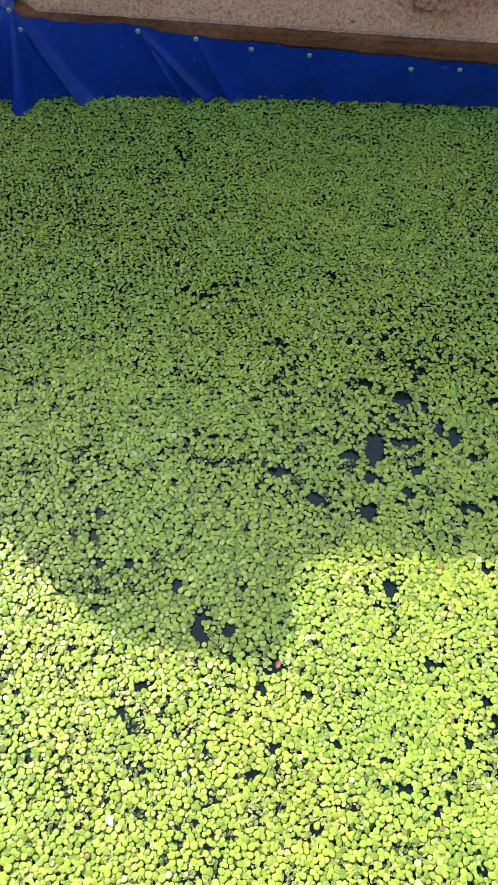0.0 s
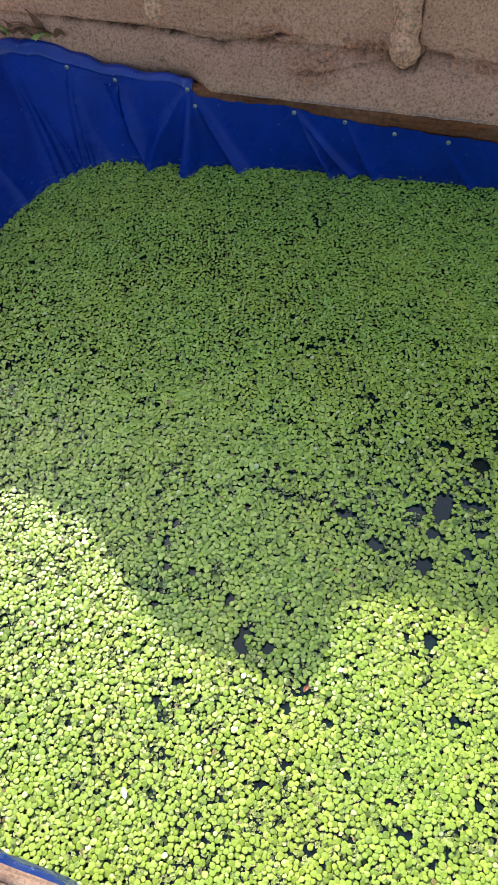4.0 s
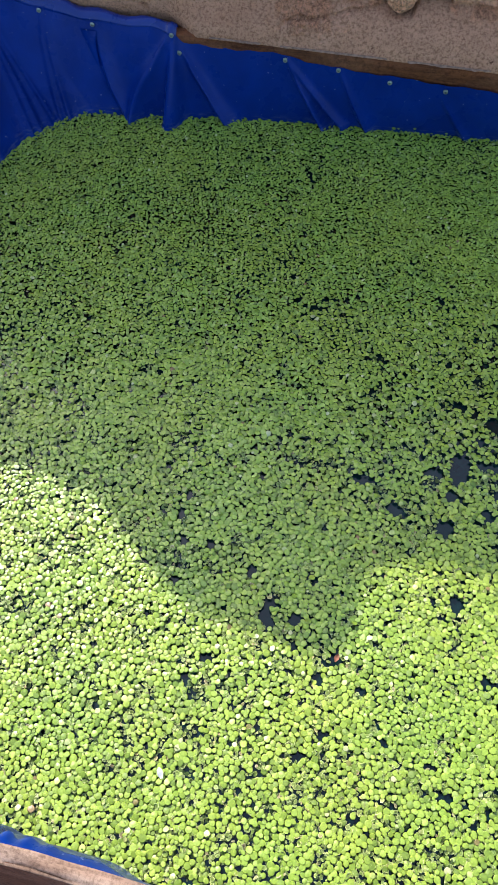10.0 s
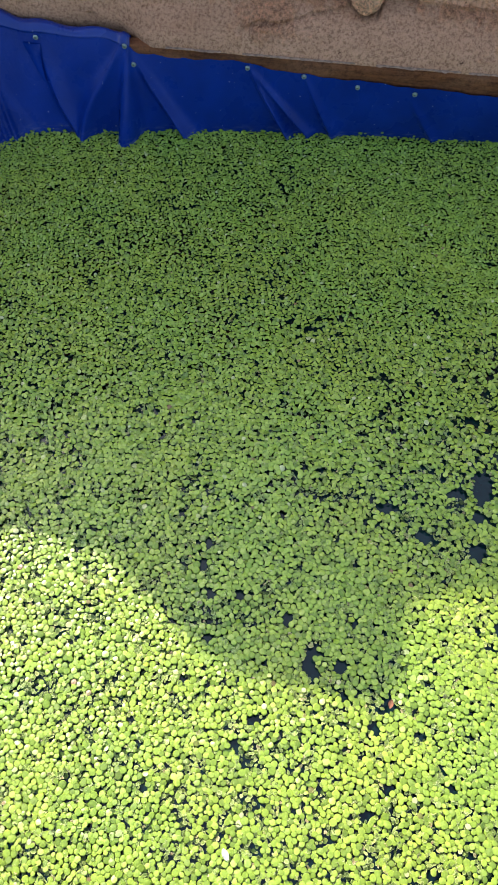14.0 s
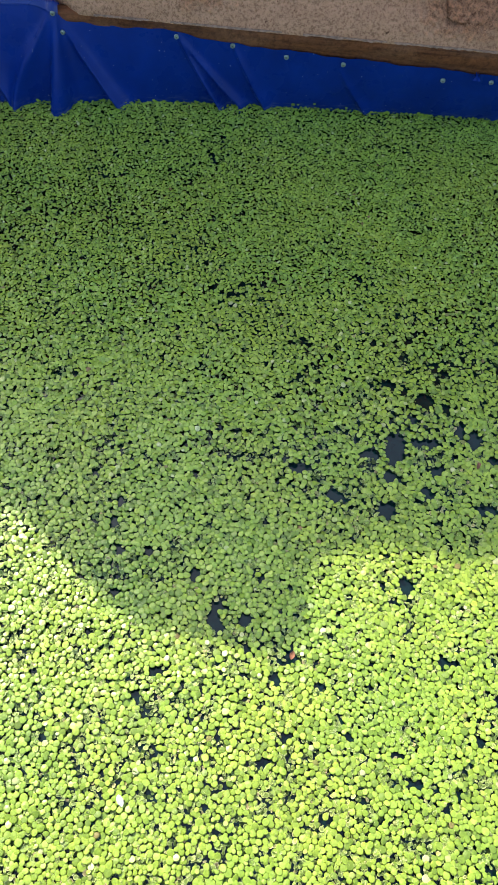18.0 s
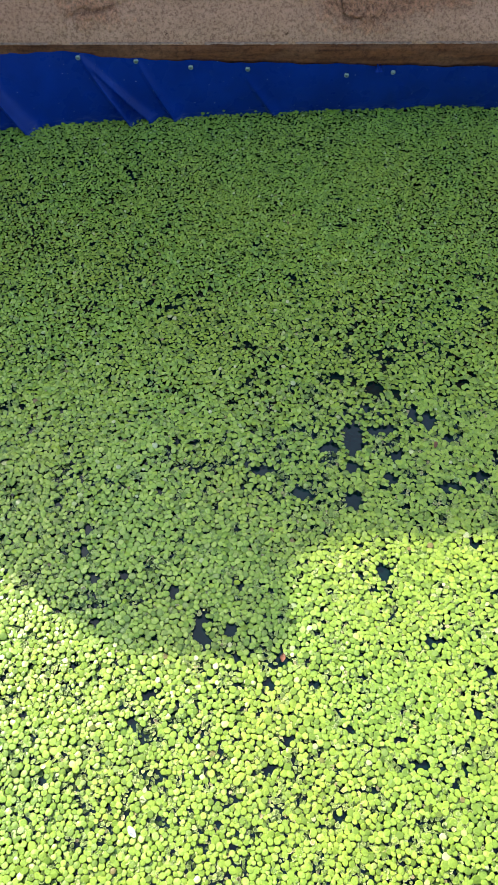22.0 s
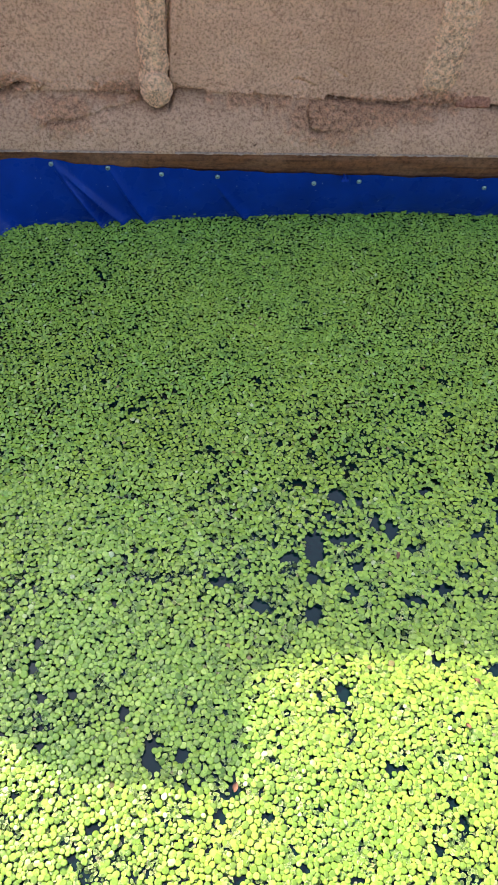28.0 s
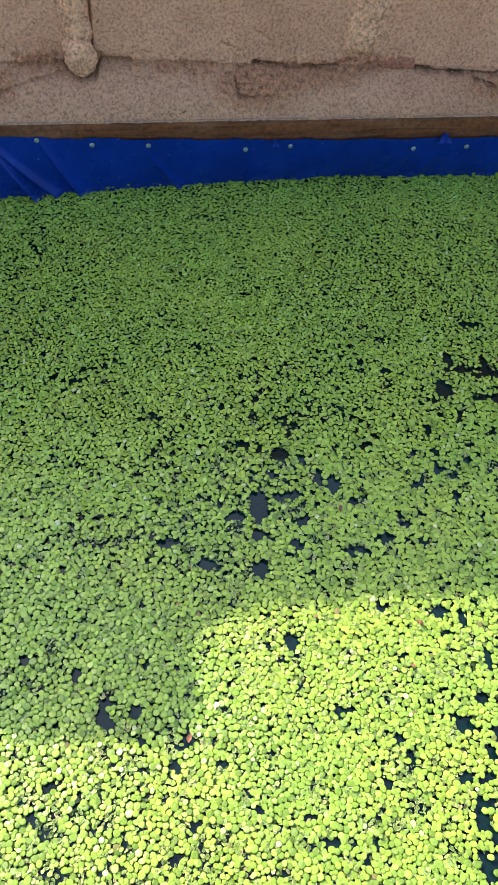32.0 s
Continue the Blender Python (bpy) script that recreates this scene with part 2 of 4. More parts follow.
CURLED = mat_duckweed("curled_duckweed", [(0.0, (0.12, 0.17, 0.035)), (0.4, (0.20, 0.28, 0.055)), (0.9, (0.30, 0.39, 0.08)), (1.0, (0.36, 0.27, 0.14))], 0.5, 0.4)
MARGIN = mat_duckweed("pale_margin", [(0.0, (0.36, 0.44, 0.15)), (0.9, (0.52, 0.60, 0.24)), (1.0, (0.56, 0.48, 0.32))], 0.45, 0.5)
MORTAR = mat_wall("joint_mortar", (1.62, 1.42, 1.16), 0.45)
BRICK = mat_wall("red_brick_chip", (0.80, 0.52, 0.44), 0.35)
WOOD_FAR = mat_wood("stained_board", (0.050, 0.016, 0.006), (0.205, 0.070, 0.024), (0.250, 0.108, 0.050))
WOOD_NEAR = mat_wood("brown_board", (0.070, 0.029, 0.016), (0.155, 0.070, 0.039), (0.200, 0.105, 0.064))
WOOD_EDGE = mat_wood("worn_board_edge", (0.10, 0.058, 0.038), (0.27, 0.180, 0.125), (0.44, 0.335, 0.255), 260.0)
CRUST = mat_plain("pale_mortar_crust", (0.31, 0.20, 0.13), 0.9, 0, 0.45, 160)
TACK_MAT = mat_plain("galvanised_tack", (0.30, 0.37, 0.30), 0.45, 0.35)
PIN_MAT = mat_plain("dark_tack_middle", (0.16, 0.18, 0.15), 0.5, 0.4)
PIPE_MAT = mat_plain("grey_pipe", (0.36, 0.29, 0.22), 0.6, 0, 0.3, 300)
DRY_MAT = mat_plain("dry_leaf", (0.20, 0.095, 0.038), 0.8, 0, 0.5, 60)
LEAF_MAT = mat_plain("yellowing_leaf", (0.22, 0.24, 0.04), 0.6, 0, 0.4, 60)
PETAL_MAT = mat_plain("bleached_leaf", (0.78, 0.78, 0.70), 0.6)
RUST_MAT = mat_plain("rusty_leaf", (0.20, 0.085, 0.045), 0.7, 0, 0.4, 200)
SPLINTER_MAT = mat_plain("pale_splinter", (0.50, 0.36, 0.24), 0.7)


# ---- mesh helpers ----
def link(name, me, mat, parent=None, label=""):
    ob = new(name, me)
    if mat:
        me.materials.append(mat)
    if parent:
        ob.parent = parent
    if label:
        ob["label"] = label
    return ob


def part(name, bm, mat, parent, label="", smooth=True):
    me = bpy.data.meshes.new(name)
    bm.to_mesh(me)
    bm.free()
    if smooth:
        me.shade_smooth()
    return link(name, me, mat, parent, label)


def mesh_of(name, verts, faces, smooth=True):
    me = bpy.data.meshes.new(name)
    me.from_pydata([tuple(v) for v in verts], [], [tuple(f) for f in faces])
    me.update()
    if smooth:
        me.shade_smooth()
    return me


def grid_mesh(name, rows, smooth=True):
    """A sheet from an array rows x columns x 3."""
    a = np.asarray(rows)
    h, w = a.shape[:2]
    i = np.arange((h - 1) * (w - 1))
    q = (i // (w - 1)) * w + i % (w - 1)
    return mesh_of(name, a.reshape(-1, 3), np.stack([q, q + 1, q + w + 1, q + w], 1).tolist(), smooth)


def empty(name, at=(0, 0, 0)):
    e = new(name)
    e.empty_display_size = 0.05
    e.location = at
    return e


def sm(a, b, x):
    t = np.clip((np.asarray(x, float) - a) / (b - a), 0, 1)
    return t * t * (3 - 2 * t)


def board_mesh(name, length, height, thick, seed, wear=0.0025, nl=160):
    """A rough sawn board along x, standing on z = 0, its faces at y = 0 and y = thick; worn, wavy edges."""
    ring = []
    nh = 8
    for k in range(nh + 1):
        ring.append((0, height * k / nh))
    for k in range(1, 4):
        ring.append((thick * k / 4, height))
    for k in range(nh, -1, -1):
        ring.append((thick, height * k / nh))
    for k in range(3, 0, -1):
        ring.append((thick * k / 4, 0))
    n = len(ring)
    verts, faces = [], []
    for i in range(nl + 1):
        x = length * i / nl
        for y, z in ring:
            p = Vector((x * 9 + seed, y * 60, z * 30))
            cy, cz = y - thick / 2, z - height / 2
            edge = (abs(cy) > thick * 0.45) and (abs(cz) > height * 0.47)
            d = noise.noise(p) * wear + noise.noise(p * 3.1) * wear * 0.5 - (wear * (0.7 + max(0, noise.noise(p * 1.7)) * 1.6) if edge else 0)
            verts.append((x, y + (d if cy > 0 else -d) * (1 if abs(cy) > thick * 0.4 else 0),
                          z + (d if cz > 0 else -d) * (1 if abs(cz) > height * 0.47 else 0)))
    for i in range(nl):
        for k in range(n):
            faces.append((i * n + k, i * n + (k + 1) % n, (i + 1) * n + (k + 1) % n, (i + 1) * n + k))
    faces.append(tuple(range(n)))
    faces.append(tuple(nl * n + k for k in range(n))[::-1])
    me = mesh_of(name, verts, faces)
    return me


# ---- ground ----
GROUND_Z = -0.10


def build_ground():
    t = np.linspace(-1, 1, 181)
    s = np.sinh(t * 7.2) / np.sinh(7.2) * 300
    xs, ys = s, s - 0.9
    rows = []
    for y in ys:
        row = []
        for x in xs:
            r = math.hypot(x, y + 0.9)
            h = noise.noise(Vector((x * 6, y * 6, 2.0))) * 0.012 + noise.noise(Vector((x * 27, y * 27, 5.0))) * 0.006 if r < 6 else 0.0
            if y > -0.76 and y < 0.6 and abs(x) < 1.3:
                h -= 0.03
            row.append((x, y, GROUND_Z + h))
        rows.append(row)
    g = link("ground", grid_mesh("ground", rows), SOIL)
    tagged(g, "bare red-brown soil with clods around the pond", "ground", kind="structure")


def build_clods():
    rng = random.Random(4)
    verts, faces = [], []
    for _ in range(3600):
        x, y = rng.uniform(-0.6, 0.7), -0.80 - abs(rng.gauss(0, 0.16))
        r = 0.0016 + 0.0065 * rng.random() ** 3
        bm = bmesh.new()
        bmesh.ops.create_icosphere(bm, subdivisions=2 if r > 0.006 else 1, radius=r)
        base = len(verts)
        off = rng.uniform(0, 50)
        for v in bm.verts:
            k = 1 + 0.75 * noise.noise(v.co * (1.1 / r) + Vector((off, 0, 0)))
            verts.append((x + v.co.x * k, y + v.co.y * k, GROUND_Z + 0.3 * r + v.co.z * k * 0.75))
        bm.verts.index_update()
        for f in bm.faces:
            faces.append([base + v.index for v in f.verts])
        bm.free()
    ob = link("soil_clods", mesh_of("soil_clods", verts, faces), SOIL)
    tagged(ob, "crumbly red soil clods and grit on the ground", "soil", kind="stuff")


# ---- wall of plastered blocks ----
WALL_Y, WALL_TOP = 0.412, 0.900


# outline of the unseen wall top, fitted to the shadow it throws
CREST = [(-1.3, 0.895), (-0.95, 0.889), (-0.892, 0.902), (-0.868, 0.930), (-0.860, 0.985), (-0.830, 1.034), (-0.766, 1.046), (-0.672, 1.048), (-0.640, 1.020),
         (-0.622, 0.990), (-0.588, 0.948), (-0.545, 0.919), (-0.500, 0.903), (-0.36, 0.905), (-0.21, 0.917), (0.1, 0.912), (5.0, 0.912)]


def wall_crest(x):
    """The height of the wall's ragged, unseen top: its lump is added to shape the shadow's edge."""
    x = np.asarray(x, float)
    kx, kz = np.array(CREST).T
    soft = sum(np.interp(x + d, kx, kz) for d in (-0.012, 0, 0.012)) / 3
    return soft + 0.0022 * np.sin(x * 61.0 + 1.0) + 0.0018 * np.sin(x * 137.0)


def build_wall():
    xs = np.concatenate([np.linspace(-1.25, -1.0, 8), np.linspace(-0.98, 1.2, 200), np.linspace(1.25, 5, 20)])
    top = wall_crest(xs)
    ring = []
    for x, h in zip(xs, top):
        ring.append([(x, WALL_Y + 0.008, -0.25), (x, WALL_Y + 0.008, 0.4), (x, WALL_Y + 0.008, h), (x, WALL_Y + 0.14, h), (x, WALL_Y + 0.14, -0.25)])
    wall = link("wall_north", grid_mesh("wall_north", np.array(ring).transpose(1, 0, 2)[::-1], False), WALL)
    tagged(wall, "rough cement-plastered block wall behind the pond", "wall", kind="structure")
    return wall


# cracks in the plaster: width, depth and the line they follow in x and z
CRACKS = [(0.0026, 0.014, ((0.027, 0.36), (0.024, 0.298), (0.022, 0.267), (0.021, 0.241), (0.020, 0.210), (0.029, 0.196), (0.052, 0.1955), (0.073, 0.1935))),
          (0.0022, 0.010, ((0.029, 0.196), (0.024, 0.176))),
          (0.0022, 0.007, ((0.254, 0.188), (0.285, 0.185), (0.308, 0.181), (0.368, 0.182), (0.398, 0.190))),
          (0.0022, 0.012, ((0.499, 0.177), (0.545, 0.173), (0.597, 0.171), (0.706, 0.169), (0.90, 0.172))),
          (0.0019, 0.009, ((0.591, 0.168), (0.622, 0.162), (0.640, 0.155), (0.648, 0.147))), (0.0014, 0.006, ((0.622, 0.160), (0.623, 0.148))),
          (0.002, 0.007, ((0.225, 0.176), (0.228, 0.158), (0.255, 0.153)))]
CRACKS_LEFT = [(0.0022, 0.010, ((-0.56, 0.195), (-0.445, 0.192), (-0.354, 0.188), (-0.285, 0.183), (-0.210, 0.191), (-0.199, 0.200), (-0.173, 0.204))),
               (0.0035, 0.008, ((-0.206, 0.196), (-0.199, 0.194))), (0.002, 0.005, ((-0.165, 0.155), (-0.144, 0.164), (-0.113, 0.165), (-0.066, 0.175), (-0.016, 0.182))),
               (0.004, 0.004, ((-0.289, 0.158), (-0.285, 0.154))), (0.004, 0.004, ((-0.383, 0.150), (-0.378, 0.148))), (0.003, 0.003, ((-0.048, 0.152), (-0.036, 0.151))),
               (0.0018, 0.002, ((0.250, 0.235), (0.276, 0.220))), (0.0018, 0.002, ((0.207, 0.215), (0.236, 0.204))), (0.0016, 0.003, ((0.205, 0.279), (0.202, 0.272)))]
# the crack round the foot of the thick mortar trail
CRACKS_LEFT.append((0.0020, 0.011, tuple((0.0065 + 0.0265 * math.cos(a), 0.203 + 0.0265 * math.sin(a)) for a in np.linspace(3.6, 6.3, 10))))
# crumbling places: x, z, half width, half height
CRUMBLE = [(-0.13, 0.168, 0.055, 0.022), (-0.05, 0.195, 0.05, 0.018), (0.255, 0.163, 0.075, 0.024), (0.14, 0.186, 0.07, 0.010), (0.34, 0.176, 0.08, 0.014), (0.42, 0.190, 0.05, 0.016), (0.64, 0.16, 0.05, 0.018), (-0.20, 0.205, 0.05, 0.02)]


def crumbled(X, Z):
    """0 on sound plaster, towards 1 where its skin has fallen off."""
    core = sum(np.exp(-((X - cx) / rx) ** 2 - ((Z - cz) / rz) ** 2) for cx, cz, rx, rz in CRUMBLE)
    ragged = np.array([noise.noise(Vector((x * 55, z * 80, 3.0))) + 0.6 * noise.noise(Vector((x * 150, z * 170, 7.0))) for x, z in zip(X.ravel(), Z.ravel())]).reshape(X.shape)
    return 0.75 * sm(0.25, 0.95, core + 0.55 * ragged)


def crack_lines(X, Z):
    """1 along the cracks, where the shade inside them is painted dark, 0 beside them."""
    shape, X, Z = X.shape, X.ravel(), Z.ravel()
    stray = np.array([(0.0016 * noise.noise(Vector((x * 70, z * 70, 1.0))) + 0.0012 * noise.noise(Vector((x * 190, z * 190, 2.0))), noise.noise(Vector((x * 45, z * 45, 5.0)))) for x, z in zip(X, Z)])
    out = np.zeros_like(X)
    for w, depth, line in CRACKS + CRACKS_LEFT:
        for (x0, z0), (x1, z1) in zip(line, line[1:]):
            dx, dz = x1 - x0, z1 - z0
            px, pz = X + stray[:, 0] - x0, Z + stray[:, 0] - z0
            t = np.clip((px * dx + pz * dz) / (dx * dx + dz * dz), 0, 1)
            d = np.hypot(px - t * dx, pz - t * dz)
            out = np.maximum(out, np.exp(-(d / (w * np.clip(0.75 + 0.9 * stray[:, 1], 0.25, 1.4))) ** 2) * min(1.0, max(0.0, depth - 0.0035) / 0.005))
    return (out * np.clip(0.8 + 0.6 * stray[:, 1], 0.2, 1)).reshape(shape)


def with_wear_and_shade(me, crumble, crack_shade):
    """Store how far each point of a mesh has crumbled, and the shade painted into its cracks."""
    for name, amount in (("crumble", crumble), ("crack_shade", crack_shade)):
        at = me.attributes.new(name, "FLOAT", "POINT")
        at.data.foreach_set("value", np.asarray(amount, np.float32).ravel())
    return me


def wall_relief(X, Z):
    """How far the plaster stands back (+) or proud (-) at x and z (flat arrays)."""
    out = np.zeros_like(X)
    rough = sum(np.exp(-((X - cx) / rx) ** 2 - ((Z - cz) / rz) ** 2) for cx, cz, rx, rz in CRUMBLE)
    wx, wz = np.zeros_like(X), np.zeros_like(X)
    for i, (x, z) in enumerate(zip(X, Z)):
        p = Vector((x * 8, z * 8, 1.3))
        a, b, c, d = noise.noise(p * 3.3), noise.noise(p * 9), noise.noise(p * 23), noise.noise(p * 50)
        out[i] = (-0.0022 * noise.noise(p) - 0.0012 * a - 0.0007 * b - 0.0004 * c + max(0.0, b - 0.45) * 0.007 * (noise.noise(p * 2.1) > 0.05)
                  - rough[i] * (0.0035 * b + 0.0050 * c + 0.0034 * d + 0.002))
        wx[i], wz[i] = 0.0022 * b + 0.0016 * c, 0.0022 * noise.noise(p * 11) + 0.0014 * d
    for w, depth, line in CRACKS + CRACKS_LEFT:
        best = np.full_like(X, 9.0)
        for (x0, z0), (x1, z1) in zip(line, line[1:]):
            dx, dz = x1 - x0, z1 - z0
            t = np.clip(((X + wx - x0) * dx + (Z + wz - z0) * dz) / (dx * dx + dz * dz), 0, 1)
            best = np.minimum(best, np.hypot(X + wx - x0 - t * dx, Z + wz - z0 - t * dz))
        w = 1.25 * w * (1 + 180 * wx)
        out += 1.3 * depth * np.exp(-(best / np.maximum(w, 0.0007)) ** 2)
    return out


def seam_rag(v, seed):
    """How far a joint strays from its line, along the joint."""
    return np.array([0.0026 * noise.noise(Vector((a * 26, seed, 0))) + 0.0018 * noise.noise(Vector((a * 90, seed, 4))) for a in v])


def bed_line(x, course):
    """Stray of the bed joint under a course."""
    sag = -0.010 * sm(0.10, 0.30, x) - 0.014 * sm(0.40, 0.58, x) + 0.004 * (1 - sm(-0.35, -0.15, x))
    return seam_rag(x, course * 3.7) + (sag if course == 2 else 0.0)


def block_mesh(x0, z0, w, h, fine, course=1):
    """A plastered block: rough, nearly flush face with ragged edges and sides that run back into the joint."""
    nx, nz = (280, 140) if fine else (16, 9)
    gx, gz = np.meshgrid(np.linspace(0, w, nx + 1), np.linspace(0, h, nz + 1))
    d = np.minimum(np.minimum(gx, w - gx), np.minimum(gz, h - gz))
    if fine:
        low, high = bed_line(gx[0] + x0, course), bed_line(gx[0] + x0, course + 1)
        gz = gz + low[None, :] * (1 - gz / h) + high[None, :] * (gz / h)
        gx = gx + seam_rag(gz[:, 0] + z0, x0)[:, None] * (1 - gx / w) + seam_rag(gz[:, 0] + z0, x0 + w)[:, None] * (gx / w)
    rel = wall_relief((gx + x0).ravel(), (gz + z0).ravel()).reshape(gx.shape)
    pad = lambda m: np.pad(m, 1, mode="edge")
    y = pad(rel + 0.0002 * (1 - sm(0.0, 0.004, d)))
    y[0], y[-1], y[:, 0], y[:, -1] = 0.022, 0.022, 0.022, 0.022
    me = grid_mesh("block", np.stack([pad(gx), y, pad(gz)], -1))
    return with_wear_and_shade(me, crumbled(pad(gx) + x0, pad(gz) + z0), crack_lines(pad(gx) + x0, pad(gz) + z0)) if fine else me


def build_blocks(wall):
    for course in range(1, 5):
        z0 = -0.008 + (course - 1) * 0.203
        z1 = z0 + 0.2030
        first = 0.0225 if course % 2 == 0 else 0.240
        for k in range(-3, 8):
            x0 = first + k * 0.41
            fine = course == 2 and -0.8 < x0 < 0.7
            zt = 0.165 if course == 1 else min(z1, WALL_TOP - 0.02)
            ob = link("block", block_mesh(x0, z0, 0.4100, zt - z0, fine, course), WALL, wall)
            ob.location = (x0, WALL_Y - 0.004, z0)


def smear(parent, x0, z0, x1, z1, width, proud, seed, mat=None, y0=None, tip=0.06, rag=1.0):
    """A thick, lumpy trail of mortar over a joint from one end to the other; its rim sinks into the wall."""
    n, m = 110, 18
    y0 = WALL_Y - 0.004 if y0 is None else y0
    a, b = Vector((x0, 0, z0)), Vector((x1, 0, z1))
    d = (b - a).normalized()
    side = Vector((d.z, 0, -d.x))
    rows = []
    for i in range(n + 1):
        t = i / n
        c = a.lerp(b, t)
        cap = (1 - max(0, 1 - t / tip) ** 2) ** 0.5 * (1 - max(0, 1 - (1 - t) / tip) ** 2) ** 0.5 + 0.01
        wl = width * (0.5 + 0.14 * rag * noise.noise(Vector((t * 9, seed, 0))) + 0.05 * noise.noise(Vector((t * 60, seed, 0)))) * cap
        wr = width * (0.5 + 0.14 * rag * noise.noise(Vector((t * 9, seed, 7))) + 0.05 * noise.noise(Vector((t * 60, seed, 7)))) * cap
        row = []
        for k in range(m + 1):
            u = k / m * 2 - 1
            p = c + side * (u * (wr if u > 0 else wl))
            lump = 0.0022 * noise.noise(p * 45 + Vector((seed, 0, 0))) + 0.0022 * noise.noise(p * 130) + 0.0014 * noise.noise(p * 290)
            h = (proud * min(1.0, cap) ** 0.8 + lump) * (1 - abs(u) ** 3) - 0.0035 * abs(u) ** 3
            row.append((p.x, y0 - h, p.z))
        rows.append(row)
    return link("mortar", grid_mesh("mortar", rows), mat or MORTAR, parent)


def build_mortar(wall):
    # thick trails of mortar over the upright joints
    smear(wall, 0.003, 0.196, 0.001, 0.43, 0.041, 0.011, 1.0)
    smear(wall, 0.0065, 0.178, 0.006, 0.230, 0.045, 0.010, 11.0, y0=0.3945, tip=0.47, rag=0.3)
    smear(wall, 0.412, 0.200, 0.436, 0.43, 0.058, 0.008, 2.0)
    smear(wall, -0.392, 0.204, -0.388, 0.43, 0.034, 0.007, 3.0)
    smear(wall, 0.850, 0.200, 0.858, 0.43, 0.050, 0.008, 4.0)
    smear(wall, 0.446, 0.186, 0.500, 0.184, 0.022, 0.006, 12.0, BRICK, tip=0.12)
    # loose grains of sand and mortar on the crumbling places and the trails
    rng = random.Random(31)
    bm = bmesh.new()
    bmesh.ops.create_icosphere(bm, subdivisions=1, radius=1.0)
    ball, tris = [v.co.copy() for v in bm.verts], [[v.index for v in f.verts] for f in bm.faces]
    bm.free()
    spots = [(c, 210, 0.0) for c in CRUMBLE] + [((0.002, 0.25, 0.017, 0.09), 420, 0.010), ((0.006, 0.198, 0.014, 0.018), 90, 0.026), ((0.42, 0.26, 0.022, 0.07), 420, 0.007)]
    verts, faces = [], []
    for (cx, cz, rx, rz), many, out in spots:
        for _ in range(many):
            x, z = cx + rng.gauss(0, 0.62) * rx, cz + rng.gauss(0, 0.62) * rz
            if z < 0.15:
                continue
            r = 0.0005 + 0.0012 * rng.random() ** 3
            skirt = 0.3575 + 0.0525 * min(1.0, max(0.0, (z - 0.1285 + 0.0035 * (x + 0.335)) / 0.060)) ** 1.9
            away = max(abs(x - cx) / (rx * 1.25), abs(z - cz) / (rz * 1.3) if out > 0.012 else 0.0)
            if out and away > 0.95:
                continue
            y = min(WALL_Y - 0.004, skirt) - out * (1 - away ** 3) - 0.0006
            off, base = rng.uniform(0, 60), len(verts)
            for v in ball:
                k = r * (1 + 0.6 * noise.noise(v * 1.3 + Vector((off, 0, 0))))
                verts.append((x + v.x * k * 1.2, y + v.y * k, z + v.z * k))
            faces.extend([[base + i for i in t] for t in tris])
    grains = link("sand_grains", mesh_of("sand_grains", verts, faces), SKIRT, wall, "loose grains of sand and mortar")
    tagged(grains, kind="stuff")
    # skirt of plaster that runs down behind the board
    xs, fs = np.linspace(-0.75, 1.2, 900), np.linspace(0, 1.3, 48)
    X, F = np.meshgrid(xs, fs)
    Z = 0.1285 - 0.0035 * (X + 0.335) + (0.062 - 0.008 * sm(0.1, 0.5, X)) * F
    Y = 0.3575 + 0.0525 * np.minimum(F, 1.0) ** 1.9 + 0.004 * np.maximum(F - 1, 0) + 0.034 * (1 - sm(-0.345, -0.285, X)) * np.maximum(1 - F, 0)
    Y = Y + 0.8 * wall_relief(X.ravel(), Z.ravel()).reshape(X.shape) * sm(0.0, 0.15, F)
    link("mortar", with_wear_and_shade(grid_mesh("mortar", np.stack([X, Y, Z], -1)), crumbled(X, Z), crack_lines(X, Z)), SKIRT, wall)
    for x0, x1, sd in ((-0.27, -0.19, 1.0), (-0.16, 0.0, 2.0), (0.03, 0.15, 3.0), (0.16, 0.33, 4.0), (0.35, 0.47, 5.0), (0.50, 0.66, 6.0), (0.68, 0.95, 7.0)):
        smear(wall, x0, 0.1320 - 0.0035 * (x0 + 0.335), x1, 0.1320 - 0.0035 * (x1 + 0.335), 0.0015, 0.0006, sd, CRUST, 0.3535)


# ---- water and pond edging ----
def build_water():
    bm = bmesh.new()
    vs = [bm.verts.new(p) for p in ((-0.70, -0.745, -0.002), (1.10, -0.745, -0.002), (1.10, 0.40, -0.002), (-0.70, 0.40, -0.002))]
    bm.faces.new(vs)
    w = part("water", bm, WATER, None)
    tagged(w, "dark still pond water under the floating plants", "water", kind="structure")


